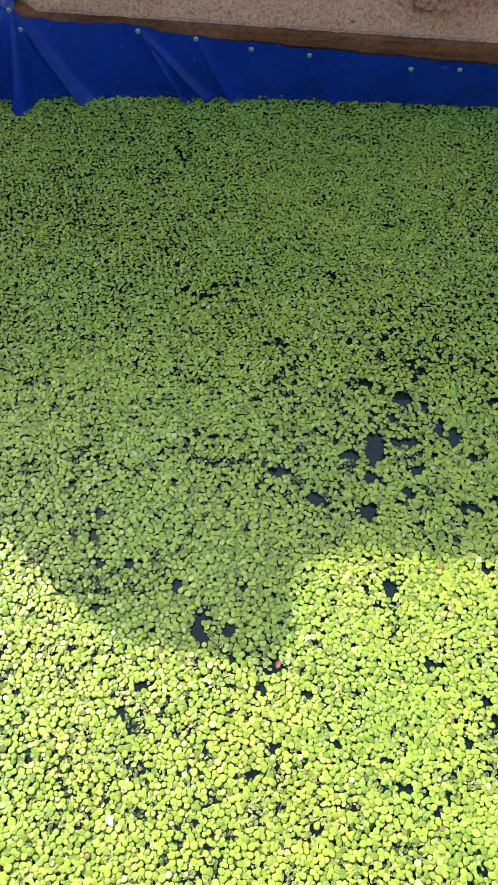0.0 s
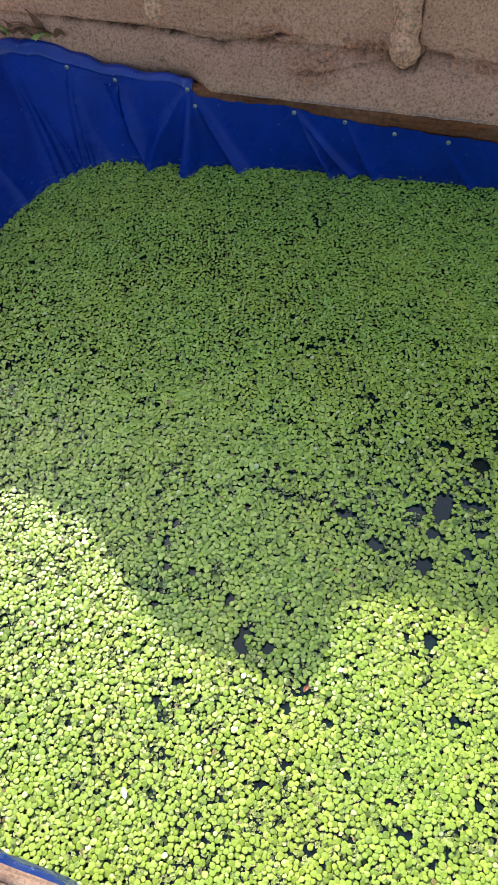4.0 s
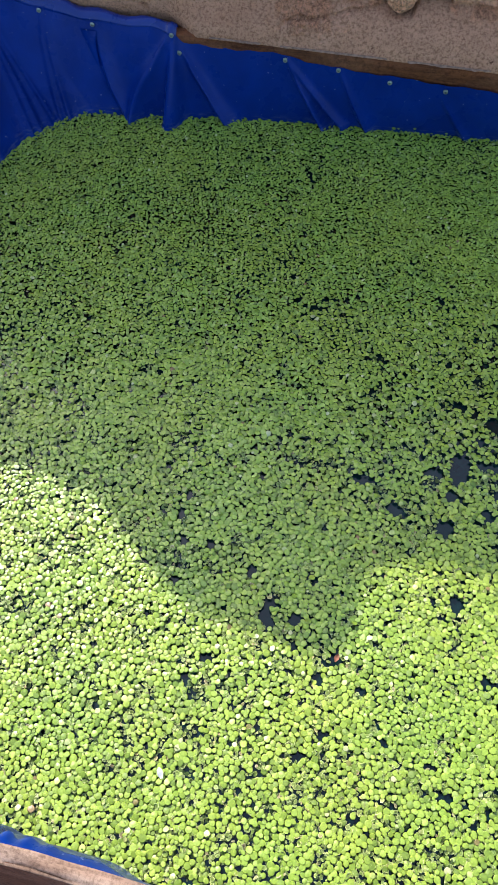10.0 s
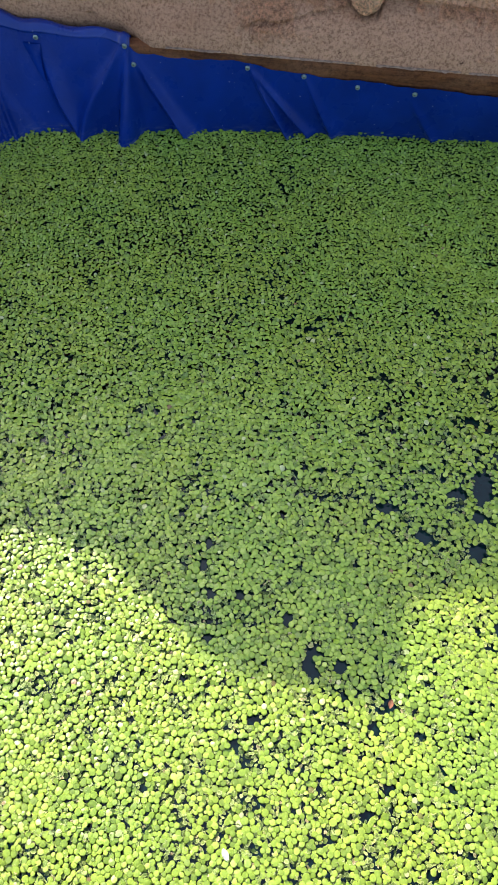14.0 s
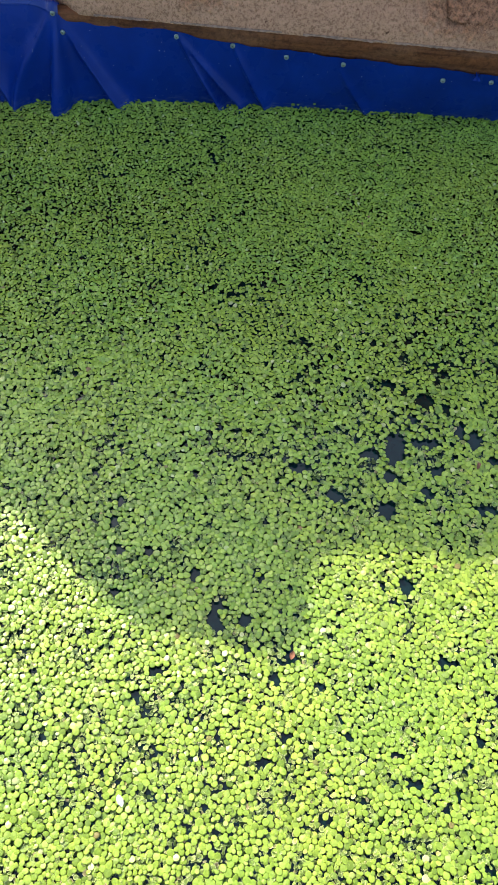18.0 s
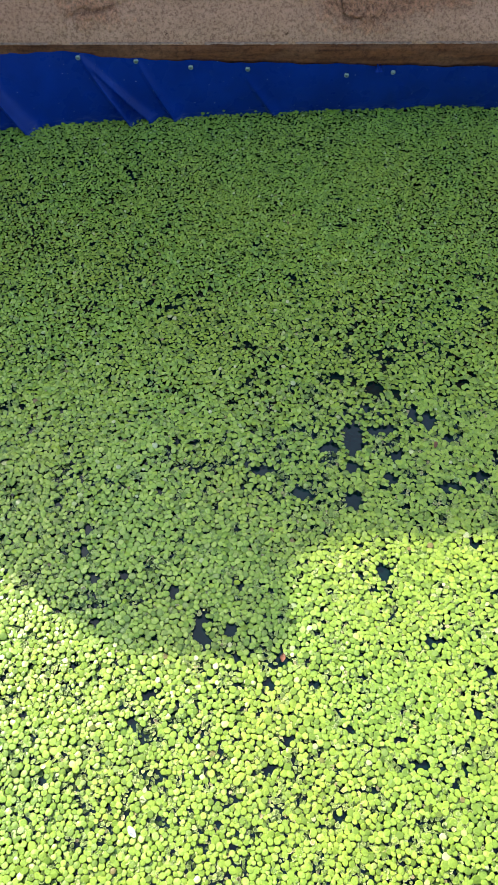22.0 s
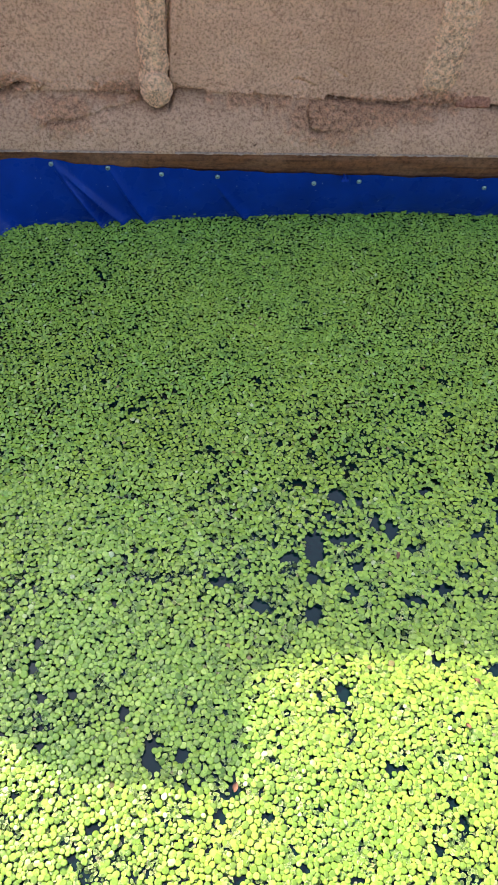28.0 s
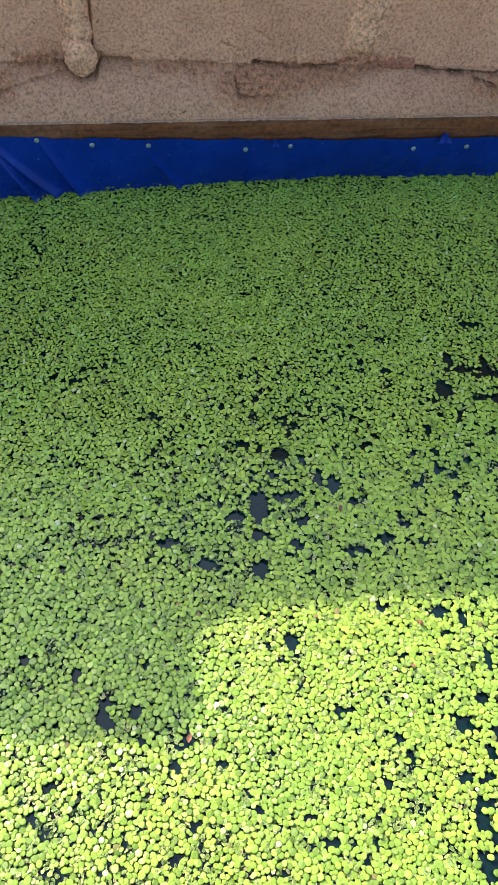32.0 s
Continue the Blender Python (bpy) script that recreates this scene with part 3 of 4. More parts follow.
def build_frame():
    frame_ob = empty("pond_edging", (0, 0, GROUND_Z))
    tagged(frame_ob, "weathered wooden boards standing on edge round the pond", "edging")
    far = link("board", board_mesh("far_board", 1.50, 0.12, 0.021, 3.0), WOOD_FAR, frame_ob, "dark water-stained board against the wall")
    far.matrix_world = pose(-0.335, 0.386, 0.014, 15.0, 0.2, 0)
    near = link("board", board_mesh("near_board", 1.90, 0.235, 0.0135, 11.0, 0.0028, 240), WOOD_NEAR, frame_ob, "weathered board, pale worn top edge, leaning inwards")
    near.matrix_world = pose(-0.74, -0.7840, -0.105, -10.0, 0, 0.12)
    edge = link("worn_edge", board_mesh("worn_edge", 1.90, 0.004, 0.0145, 13.0, 0.0018, 400), WOOD_EDGE, near, "pale splintered top edge")
    edge.location = (0, -0.0005, 0.2335)
    left = link("board", board_mesh("left_board", 1.11, 0.235, 0.02, 21.0), WOOD_NEAR, frame_ob)
    left.matrix_world = pose(-0.70, -0.735, -0.105, 0, 0, 90)
    right = link("board", board_mesh("right_board", 1.11, 0.235, 0.02, 31.0), WOOD_NEAR, frame_ob)
    right.matrix_world = pose(1.14, -0.735, -0.105, 0, 0, 90)
    for ob in (far, near, left, right):
        ob.matrix_parent_inverse = Matrix.Translation((0, 0, -GROUND_Z))
    return frame_ob


# ---- tarp liner ----
# along the liner: u, top x, top y, top z, waterline x, waterline y
CORNER = [(-1.45, -0.680, -0.760, 0.135, -0.640, -0.74), (-1.00, -0.675, -0.300, 0.140, -0.632, -0.30), (-0.74, -0.668, -0.020, 0.146, -0.612, 0.03),
          (-0.62, -0.668, 0.150, 0.150, -0.580, 0.16), (-0.56, -0.672, 0.280, 0.155, -0.555, 0.238), (-0.52, -0.666, 0.352, 0.158, -0.523, 0.289),
          (-0.46, -0.590, 0.374, 0.150, -0.475, 0.316), (-0.40, -0.480, 0.366, 0.133, -0.410, 0.326), (-0.345, -0.345, 0.359, 0.136, -0.350, 0.330),
          (-0.326, -0.327, 0.356, 0.134, -0.330, 0.314)]
FAR = [(-0.314, 0.117, 0.334), (-0.27, 0.116, 0.345), (-0.15, 0.117, 0.357), (-0.10, 0.107, 0.362), (0.09, 0.099, 0.374), (0.40, 0.090, 0.388), (0.70, 0.087, 0.376), (1.12, 0.087, 0.376)]
KNOTS = np.array(CORNER + [(u, u, 0.3585, z, u, y) for u, z, y in FAR])
# creases: u and height at the upper end, at the lower end, width, depth
CREASES_LEFT = [(-0.516, 0.150, -0.557, 0.0, 0.0060, 0.0056), (-0.512, 0.150, -0.546, 0.0, 0.0060, 0.0062), (-0.506, 0.148, -0.532, 0.0, 0.0080, 0.0066), (-0.500, 0.146, -0.520, 0.02, 0.0070, 0.0022),
                (-0.441, 0.130, -0.513, 0.0, 0.0060, 0.0058), (-0.436, 0.130, -0.497, 0.0, 0.0070, 0.0058), (-0.393, 0.118, -0.400, 0.05, 0.007, 0.006), (-0.333, 0.13, -0.393, 0.0, 0.013, 0.013),
                (-0.327, 0.13, -0.331, 0.0, 0.009, 0.013), (-0.600, 0.14, -0.605, 0.0, 0.012, 0.003), (-0.70, 0.15, -0.68, 0.0, 0.014, 0.003)]
CREASES_FAR = [(-0.316, 0.105, -0.245, 0.0, 0.013, 0.012), (-0.150, 0.108, -0.088, 0.0, 0.008, 0.010), (-0.148, 0.108, -0.070, 0.02, 0.007, 0.008),
               (-0.070, 0.103, -0.018, 0.0, 0.010, 0.006), (0.090, 0.075, 0.135, 0.005, 0.010, 0.004), (0.315, 0.07, 0.335, 0.01, 0.008, 0.003), (0.56, 0.07, 0.53, 0.01, 0.010, 0.003)]


def liner_point(u, z):
    """A point on the liner's inner face at u along it and height z (arrays)."""
    u, z = np.asarray(u, float), np.asarray(z, float)
    g = lambda k: sum(np.interp(u + d, KNOTS[:, 0], KNOTS[:, k]) for d in (-0.006, 0, 0.006)) / 3
    tx, ty, tz, wx, wy = (g(k) for k in range(1, 6))
    f = z / tz
    bulge = 0.004 * np.sin(np.clip(f, 0, 1) * math.pi)
    du = 0.01
    ax = np.interp(u + du, KNOTS[:, 0], KNOTS[:, 4]) - np.interp(u - du, KNOTS[:, 0], KNOTS[:, 4])
    ay = np.interp(u + du, KNOTS[:, 0], KNOTS[:, 5]) - np.interp(u - du, KNOTS[:, 0], KNOTS[:, 5])
    ln = np.hypot(ax, ay) + 1e-9
    nx, ny = ay / ln, -ax / ln
    off = bulge
    for u0, z0, u1, z1, w, dep in CREASES_LEFT + CREASES_FAR:
        k = np.clip((z0 - z) / (z0 - z1), 0, 1.15)
        mid = u0 + (u1 - u0) * k
        wid = w * (0.35 + 0.65 * k)
        d = (u - mid) / wid
        prof = np.where(d < 0, np.exp(-np.abs(d / 0.5) ** 1.6), np.exp(-np.abs(d / 1.2) ** 1.3))
        off = off + 2.0 * dep * (0.12 + 0.88 * np.clip(k, 0, 1) ** 0.8) * prof * (z < z0 + 0.004)
    x = wx + (tx - wx) * f + nx * off
    y = wy + (ty - wy) * f + ny * off
    return x, y


def liner_top(u):
    base = sum(np.interp(u + d, KNOTS[:, 0], KNOTS[:, 3]) for d in (-0.003, 0, 0.003)) / 3
    return base + 0.0012 * np.sin(u * 61) + 0.0008 * np.sin(u * 173)


def build_liner():
    liner = empty("pond_liner", (0, 0, 0))
    tagged(liner, "creased royal blue tarpaulin pond liner tacked to the boards", "tarpaulin")
    u = np.concatenate([np.linspace(-1.45, -0.7, 60), np.linspace(-0.695, 0.2, 460), np.linspace(0.205, 1.12, 160)])
    v = np.linspace(0, 1, 44)
    U, V = np.meshgrid(u, v)
    Z = -0.05 + V * (liner_top(U) + 0.05)
    X, Y = liner_point(U, Z)
    link("back_sheet", grid_mesh("back_sheet", np.stack([X, Y, Z], -1)), TARP, liner)
    # turned-over hem on the corner's boards
    uh = np.linspace(-1.40, -0.322, 420)
    rows = []
    tx, ty = liner_point(uh, liner_top(uh) - 0.001)
    tz = liner_top(uh)
    broad = 0.50 + 0.45 * (1 - sm(-0.50, -0.35, uh))
    for back, up in ((-0.0015, -0.005), (-0.0025, -0.001), (0.000, 0.003), (0.005, 0.010), (0.010, 0.015), (0.016, 0.017), (0.024, 0.016), (0.030, 0.006)):
        back, up = back * np.where(broad < 1, broad, 1.0), up * broad
        wob = 0.0022 * np.sin(uh * 83 + up * 500) + 0.0018 * np.sin(uh * 210 + back * 90)
        side = 1 - sm(-0.52, -0.50, uh)
        rows.append(np.stack([tx - side * back, ty + (1 - side) * back + wob * 0.3, tz + up + wob * np.where(back > 0.002, 0.8, 0.1)], -1))
    link("hem", grid_mesh("hem", np.array(rows)), TARP_HEM, liner, "shiny turned-over tarpaulin edge")
    # near side: the edge slumps inwards off the board in two places
    un = np.linspace(-0.68, 1.12, 520)
    slump = 0.0015 + 0.011 * (1 - sm(-0.16, -0.02, un)) + 0.010 * sm(0.06, 0.15, un) * (1 - sm(0.30, 0.42, un)) + 0.002 * np.sin(un * 53)
    rows = []
    for k in range(22):
        f = k / 21
        z = -0.05 + f * (0.166 + 0.004 * np.sin(un * 17 + 1.0))
        lip = sm(1.0, 0.91, f)
        y = -0.7310 + 0.002 * (un + 0.1) + slump * (0.08 + 0.92 * lip) + (0.0012 * np.sin(un * 90 + f * 9) + 0.0042 * np.sin(un * 265 + 1.5 * np.sin(un * 40) + f * 1.2) * (1 - sm(-0.20, -0.09, un)) * f) * lip
        rows.append(np.stack([un, y, z - 0.006 * sm(0.9, 1.0, f) * (1 - f)], -1))
    link("front_sheet", grid_mesh("front_sheet", np.array(rows)[::-1]), TARP, liner)
    # loose pleat hanging from a tack on the corner
    rows = []
    for f in np.linspace(0, 1, 12):
        wd = 0.012 * (1 - f) ** 0.8 + 0.001
        us = np.linspace(-0.5, 0.5, 7) * wd - 0.398 - 0.006 * f
        zz = np.full(7, 0.121 - 0.050 * f)
        px, py = liner_point(us, zz)
        rows.append(np.stack([px, py - 0.003 - 0.004 * np.cos(np.linspace(-1.5, 1.5, 7)) * (1 - f), zz], -1))
    link("pleat", grid_mesh("pleat", np.array(rows)), TARP, liner, "loose folded pleat of tarpaulin")
    yr = np.linspace(-0.74, 0.37, 60)
    rows = [np.stack([1.115 - 0.02 * (1 - f) + 0.004 * np.sin(yr * 30), yr, np.full_like(yr, -0.05 + f * 0.16)], -1) for f in np.linspace(0, 1, 8)]
    link("side_sheet", grid_mesh("side_sheet", np.array(rows)), TARP, liner)
    # torn tabs standing above the edge
    for uc, wd, hg in ((0.288, 0.013, 0.009), (0.560, 0.026, 0.015)):
        us = np.linspace(-1, 1, 13)
        rows = []
        for f in np.linspace(0, 1, 6):
            w = wd * (1 - 0.55 * f)
            x = uc + us * w * 0.5
            z = liner_top(np.full(13, uc)) - 0.005 + hg * f * (1 - 0.3 * us * us)
            y = 0.3505 + 0.005 * f - 0.004 * np.cos(us * 5) * f
            rows.append(np.stack([x, y, z], -1))
        link("torn_tab", grid_mesh("torn_tab", np.array(rows)), TARP, liner, "frayed tab of tarpaulin above a tack")
    return liner


# ---- tacks ----
def build_tacks():
    bm = bmesh.new()
    prof = [(0.0, 0.0014), (0.0018, 0.0014), (0.0025, 0.0020), (0.0032, 0.0017), (0.0036, 0.0008), (0.0037, -0.001)]
    rings = []
    for r, h in prof:
        rings.append([bm.verts.new((r * math.cos(a), -h, r * math.sin(a))) for a in [k * math.tau / 16 for k in range(16)]] if r else [bm.verts.new((0, -h, 0))])
    for k in range(16):
        bm.faces.new((rings[0][0], rings[1][k], rings[1][(k + 1) % 16]))
    for a, b in zip(rings[1:], rings[2:]):
        for k in range(16):
            bm.faces.new((a[k], b[k], b[(k + 1) % 16], a[(k + 1) % 16]))
    head = part("tack", bm, TACK_MAT, None)
    # small ball of darker metal in the middle of the head
    bm = bmesh.new()
    bmesh.ops.create_icosphere(bm, subdivisions=1, radius=0.0011)
    pin = part("pin", bm, PIN_MAT, head)
    pin.location = (0, -0.0018, 0)
    tagged(head, "dull greenish-grey metal tack holding the blue tarpaulin", "tack", "tacks along the board")
    spots = [(-0.319, 0.106), (-0.152, 0.110), (-0.070, 0.104), (0.009, 0.093), (0.093, 0.089), (0.242, 0.077), (0.312, 0.081), (0.514, 0.070), (0.602, 0.072),
             (0.80, 0.074), (-0.328, 0.131), (-0.393, 0.127), (-0.440, 0.137)]
    for k, (u, z) in enumerate(spots):
        x, y = liner_point(np.array([u]), np.array([z]))
        m = pose(float(x[0]), float(y[0]) - 0.0015, z, 12 + (k * 37 % 9), 0, (k * 53 % 11) - 5)
        if k == 0:
            head.matrix_world = m
        else:
            copy_thing(head, m)


# ---- duckweed ----
# open water: x, y, half width, half depth
POOLS_BLACK = [(0.225, -0.158, 0.0085, 0.0124), (0.238, -0.106, 0.0052, 0.0061), (0.229, -0.057, 0.0061, 0.0032), (0.203, -0.07, 0.005, 0.0045), (0.157, -0.082, 0.0032, 0.0035),
               (0.184, -0.14, 0.0051, 0.005), (0.252, -0.166, 0.0048, 0.0041), (0.336, -0.156, 0.0052, 0.0063), (0.389, -0.037, 0.0081, 0.0053), (0.358, -0.017, 0.0041, 0.0039),
               (0.352, -0.144, 0.0035, 0.0043), (0.137, 0.029, 0.008, 0.002), (0.216, 0.123, 0.007, 0.002), (0.235, 0.135, 0.005, 0.002)]
POOLS_GREY = [(0.189, -0.23, 0.0108, 0.0207), (0.225, -0.22, 0.0181, 0.005), (0.268, -0.2, 0.0057, 0.0099), (0.283, -0.209, 0.0073, 0.0131), (0.21, -0.188, 0.009, 0.0032), (0.157, -0.24, 0.0084, 0.0056),
              (0.184, -0.269, 0.0061, 0.008), (0.179, -0.311, 0.0093, 0.0115), (0.304, -0.232, 0.0041, 0.0062), (0.331, -0.287, 0.0134, 0.0047), (0.293, -0.3, 0.0133, 0.0054), (0.355, -0.257, 0.0039, 0.0038),
              (0.119, -0.301, 0.0093, 0.0056), (0.078, -0.268, 0.0133, 0.005), (0.236, -0.256, 0.0097, 0.0045), (0.225, -0.285, 0.0044, 0.0072)]
POOLS_NEAR = [(0.006, -0.442, 0.0085, 0.0055), (0.0, -0.458, 0.0056, 0.01), (0.008, -0.468, 0.0042, 0.007), (0.033, -0.455, 0.0051, 0.0086), (0.037, -0.485, 0.003, 0.0047), (-0.12, -0.335, 0.003, 0.0066),
              (-0.124, -0.359, 0.0044, 0.0064), (-0.107, -0.439, 0.0048, 0.0043), (-0.111, -0.393, 0.0037, 0.0046), (-0.051, -0.517, 0.0054, 0.0047), (-0.078, -0.388, 0.0052, 0.0037),
              (-0.026, -0.409, 0.0043, 0.0051), (0.045, -0.406, 0.0029, 0.004), (-0.069, -0.539, 0.0032, 0.0051)]
POOLS_SUN = [(0.2, -0.4, 0.0072, 0.0072), (0.245, -0.477, 0.0079, 0.0031), (0.071, -0.511, 0.0054, 0.008), (0.083, -0.487, 0.0042, 0.0075), (0.112, -0.514, 0.0074, 0.0021), (0.085, -0.567, 0.0037, 0.005),
             (0.063, -0.59, 0.0039, 0.0034), (0.144, -0.558, 0.0106, 0.0023), (0.195, -0.571, 0.0058, 0.0023), (0.212, -0.598, 0.0034, 0.0029), (0.127, -0.634, 0.005, 0.0027), (0.239, -0.62, 0.0031, 0.0043),
             (0.296, -0.509, 0.0056, 0.005), (0.272, -0.55, 0.0033, 0.0047), (0.308, -0.370, 0.0076, 0.0047), (0.322, -0.426, 0.0049, 0.0031), (0.302, -0.529, 0.0023, 0.0065), (0.208, -0.595, 0.0042, 0.0033)]
POOLS_FAR_RIGHT = [(0.462, -0.073, 0.0097, 0.0169), (0.503, -0.043, 0.029, 0.0044), (0.535, -0.054, 0.0304, 0.0043), (0.518, -0.093, 0.0223, 0.0046), (0.539, -0.101, 0.0148, 0.0041), (0.471, -0.124, 0.004, 0.0178),
                   (0.483, -0.024, 0.0062, 0.0118), (0.531, -0.031, 0.0046, 0.0098), (0.421, -0.138, 0.0043, 0.0061), (0.395, -0.173, 0.0035, 0.005), (0.423, -0.173, 0.005, 0.0042), (0.42, -0.196, 0.0038, 0.009),
                   (0.389, -0.219, 0.009, 0.0048), (0.433, -0.24, 0.0061, 0.0093), (0.379, -0.259, 0.0067, 0.0038), (0.361, -0.272, 0.0067, 0.0037), (0.376, -0.296, 0.0079, 0.0043), (0.528, -0.146, 0.0058, 0.0035),
                   (0.445, -0.117, 0.0037, 0.0045), (0.53, 0.039, 0.0159, 0.0053)]
POOLS_NEAR_RIGHT = [(0.372, -0.383, 0.0094, 0.0059), (0.393, -0.393, 0.0034, 0.0078), (0.374, -0.409, 0.0074, 0.0025), (0.459, -0.409, 0.0136, 0.0277), (0.443, -0.411, 0.0092, 0.0051), (0.468, -0.451, 0.012, 0.0121),
                    (0.453, -0.469, 0.0047, 0.0071), (0.409, -0.44, 0.0036, 0.011), (0.39, -0.48, 0.0088, 0.004), (0.365, -0.504, 0.0092, 0.0084), (0.401, -0.515, 0.0092, 0.0077), (0.384, -0.534, 0.004, 0.0091),
                    (0.352, -0.555, 0.0067, 0.0062), (0.371, -0.559, 0.0083, 0.0067), (0.389, -0.558, 0.0028, 0.0093), (0.364, -0.58, 0.0082, 0.0055), (0.356, -0.592, 0.0065, 0.0084), (0.364, -0.607, 0.0048, 0.0082),
                    (0.385, -0.609, 0.0038, 0.0145), (0.351, -0.632, 0.0089, 0.0116), (0.369, -0.639, 0.0115, 0.0115), (0.423, -0.582, 0.011, 0.0035), (0.452, -0.577, 0.0138, 0.0041), (0.453, -0.536, 0.004, 0.0097)]
# narrow dark channels: x, y, half length, half width, turn in degrees
CHANNELS = [(0.006, 0.0, 0.011, 0.0016, 8), (-0.012, -0.002, 0.010, 0.0006, 12), (-0.026, -0.014, 0.018, 0.001, 48), (-0.042, -0.036, 0.012, 0.0005, 55), (-0.016, -0.017, 0.010, 0.0008, 20), (0.030, 0.012, 0.012, 0.0006, 30)]


def openness(x, y, rim=0.0009):
    """1 where water lies open, 0 where the plants are closed; rim is the room that a frond needs."""
    o = np.zeros_like(x)
    wob = 0.13 * np.sin(x * 330 + y * 170 + 2 * np.sin(y * 210)) + 0.12 * np.sin(y * 410 - x * 150 + 2 * np.sin(x * 260))
    level = [(*p, 0) for p in POOLS_BLACK + POOLS_GREY + POOLS_NEAR + POOLS_SUN + POOLS_FAR_RIGHT + POOLS_NEAR_RIGHT]
    for cx, cy, rx, ry, deg in level + CHANNELS:
        c, s = math.cos(radians(deg)), math.sin(radians(deg))
        dx, dy = x - cx, y - cy
        d = np.sqrt(((dx * c + dy * s) / (rx + rim)) ** 2 + ((dy * c - dx * s) / (ry + rim)) ** 2)
        o = np.maximum(o, (d + wob < 1.0).astype(float))
    return o


def thinness(x, y):
    """How thin the cover is: 0 closed, towards 1 only scattered plants."""
    t = 0.30 * sm(0.31, 0.37, x) * (1 - sm(0.50, 0.60, x)) * (1 - sm(-0.47, -0.40, y))
    for cx, cy, rx, ry, k in ((0.25, -0.24, 0.13, 0.10, 0.22), (0.24, -0.10, 0.10, 0.07, 0.18), (0.02, -0.43, 0.07, 0.05, 0.20), (0.48, -0.08, 0.16, 0.13, 0.24),
                              (0.0, -0.01, 0.05, 0.03, 0.14), (0.40, -0.25, 0.11, 0.09, 0.20)):
        t = np.maximum(t, k * np.exp(-(((x - cx) / rx) ** 2 + ((y - cy) / ry) ** 2)))
    return t


def noise_at(x, y, scale, z):
    return np.array([noise.noise(Vector((a * scale, b * scale, z))) for a, b in zip(x.ravel(), y.ravel())]).reshape(x.shape)


def curling(x, y):
    """1 in the patches where the fronds have dried up and curled, 0 where they lie flat."""
    c = 0.8 * noise_at(x, y, 52, 3.0) + 0.8 * noise_at(x, y, 120, 9.0)
    return sm(0.05, 0.40, c) * (thinness(x, y) < 0.26) * (1 - 0.85 * sm(-0.25, 0.12, y))


def plant_size(y):
    """The plants crowd and stay smaller towards the wall."""
    return 1.03 - 0.31 * sm(-0.45, 0.28, y)


def spread_plants(px, py, head, many, rad, alive, rounds=14):
    """Push neighbouring plants apart until their fronds only just overlap. All arrays are rows x columns; rad has one more axis, of four fronds."""
    ny, nx = px.shape
    step = math.tau / many
    reach = np.mean(rad[..., :2], -1) * np.where(many == 2, 0.76, np.where(many == 3, 0.86, 1.02))
    slot = np.arange(4)
    live = alive[..., None] & (slot < many[..., None])
    pairs = [(dy, dx) for dy in (0, 1, 2) for dx in (-2, -1, 0, 1, 2) if dy > 0 or dx > 0]
    for _ in range(rounds):
        ang = head[..., None] + slot * step[..., None]
        fx, fy = px[..., None] + reach[..., None] * np.cos(ang), py[..., None] + reach[..., None] * np.sin(ang)
        mx, my, tq = np.zeros_like(px), np.zeros_like(px), np.zeros_like(px)
        for dy, dx in pairs:
            i0, i1 = slice(0, ny - dy), slice(dy, ny)
            j0, j1 = slice(max(0, -dx), nx - max(0, dx)), slice(max(0, dx), nx + min(0, dx))
            ex = fx[i0, j0][..., :, None] - fx[i1, j1][..., None, :]
            ey = fy[i0, j0][..., :, None] - fy[i1, j1][..., None, :]
            d = np.sqrt(ex * ex + ey * ey) + 1e-6
            gap = 1.03 * (rad[i0, j0][..., :, None] + rad[i1, j1][..., None, :]) - d
            gap = np.where((gap > 0) & live[i0, j0][..., :, None] & live[i1, j1][..., None, :], gap, 0.0) * 0.16
            vx, vy = gap * ex / d, gap * ey / d
            mx[i0, j0] += vx.sum((-1, -2))
            my[i0, j0] += vy.sum((-1, -2))
            mx[i1, j1] -= vx.sum((-1, -2))
            my[i1, j1] -= vy.sum((-1, -2))
            ca, sa = np.cos(ang[i0, j0]), np.sin(ang[i0, j0])
            tq[i0, j0] += (ca * vy.sum(-1) - sa * vx.sum(-1)).sum(-1)
            ca, sa = np.cos(ang[i1, j1]), np.sin(ang[i1, j1])
            tq[i1, j1] -= (ca * vy.sum(-2) - sa * vx.sum(-2)).sum(-1)
        px, py, head = px + mx, py + my, head + np.clip(tq / reach * 0.5, -0.3, 0.3)
    ang = head[..., None] + slot * step[..., None]
    return px[..., None] + reach[..., None] * np.cos(ang), py[..., None] + reach[..., None] * np.sin(ang), ang, live


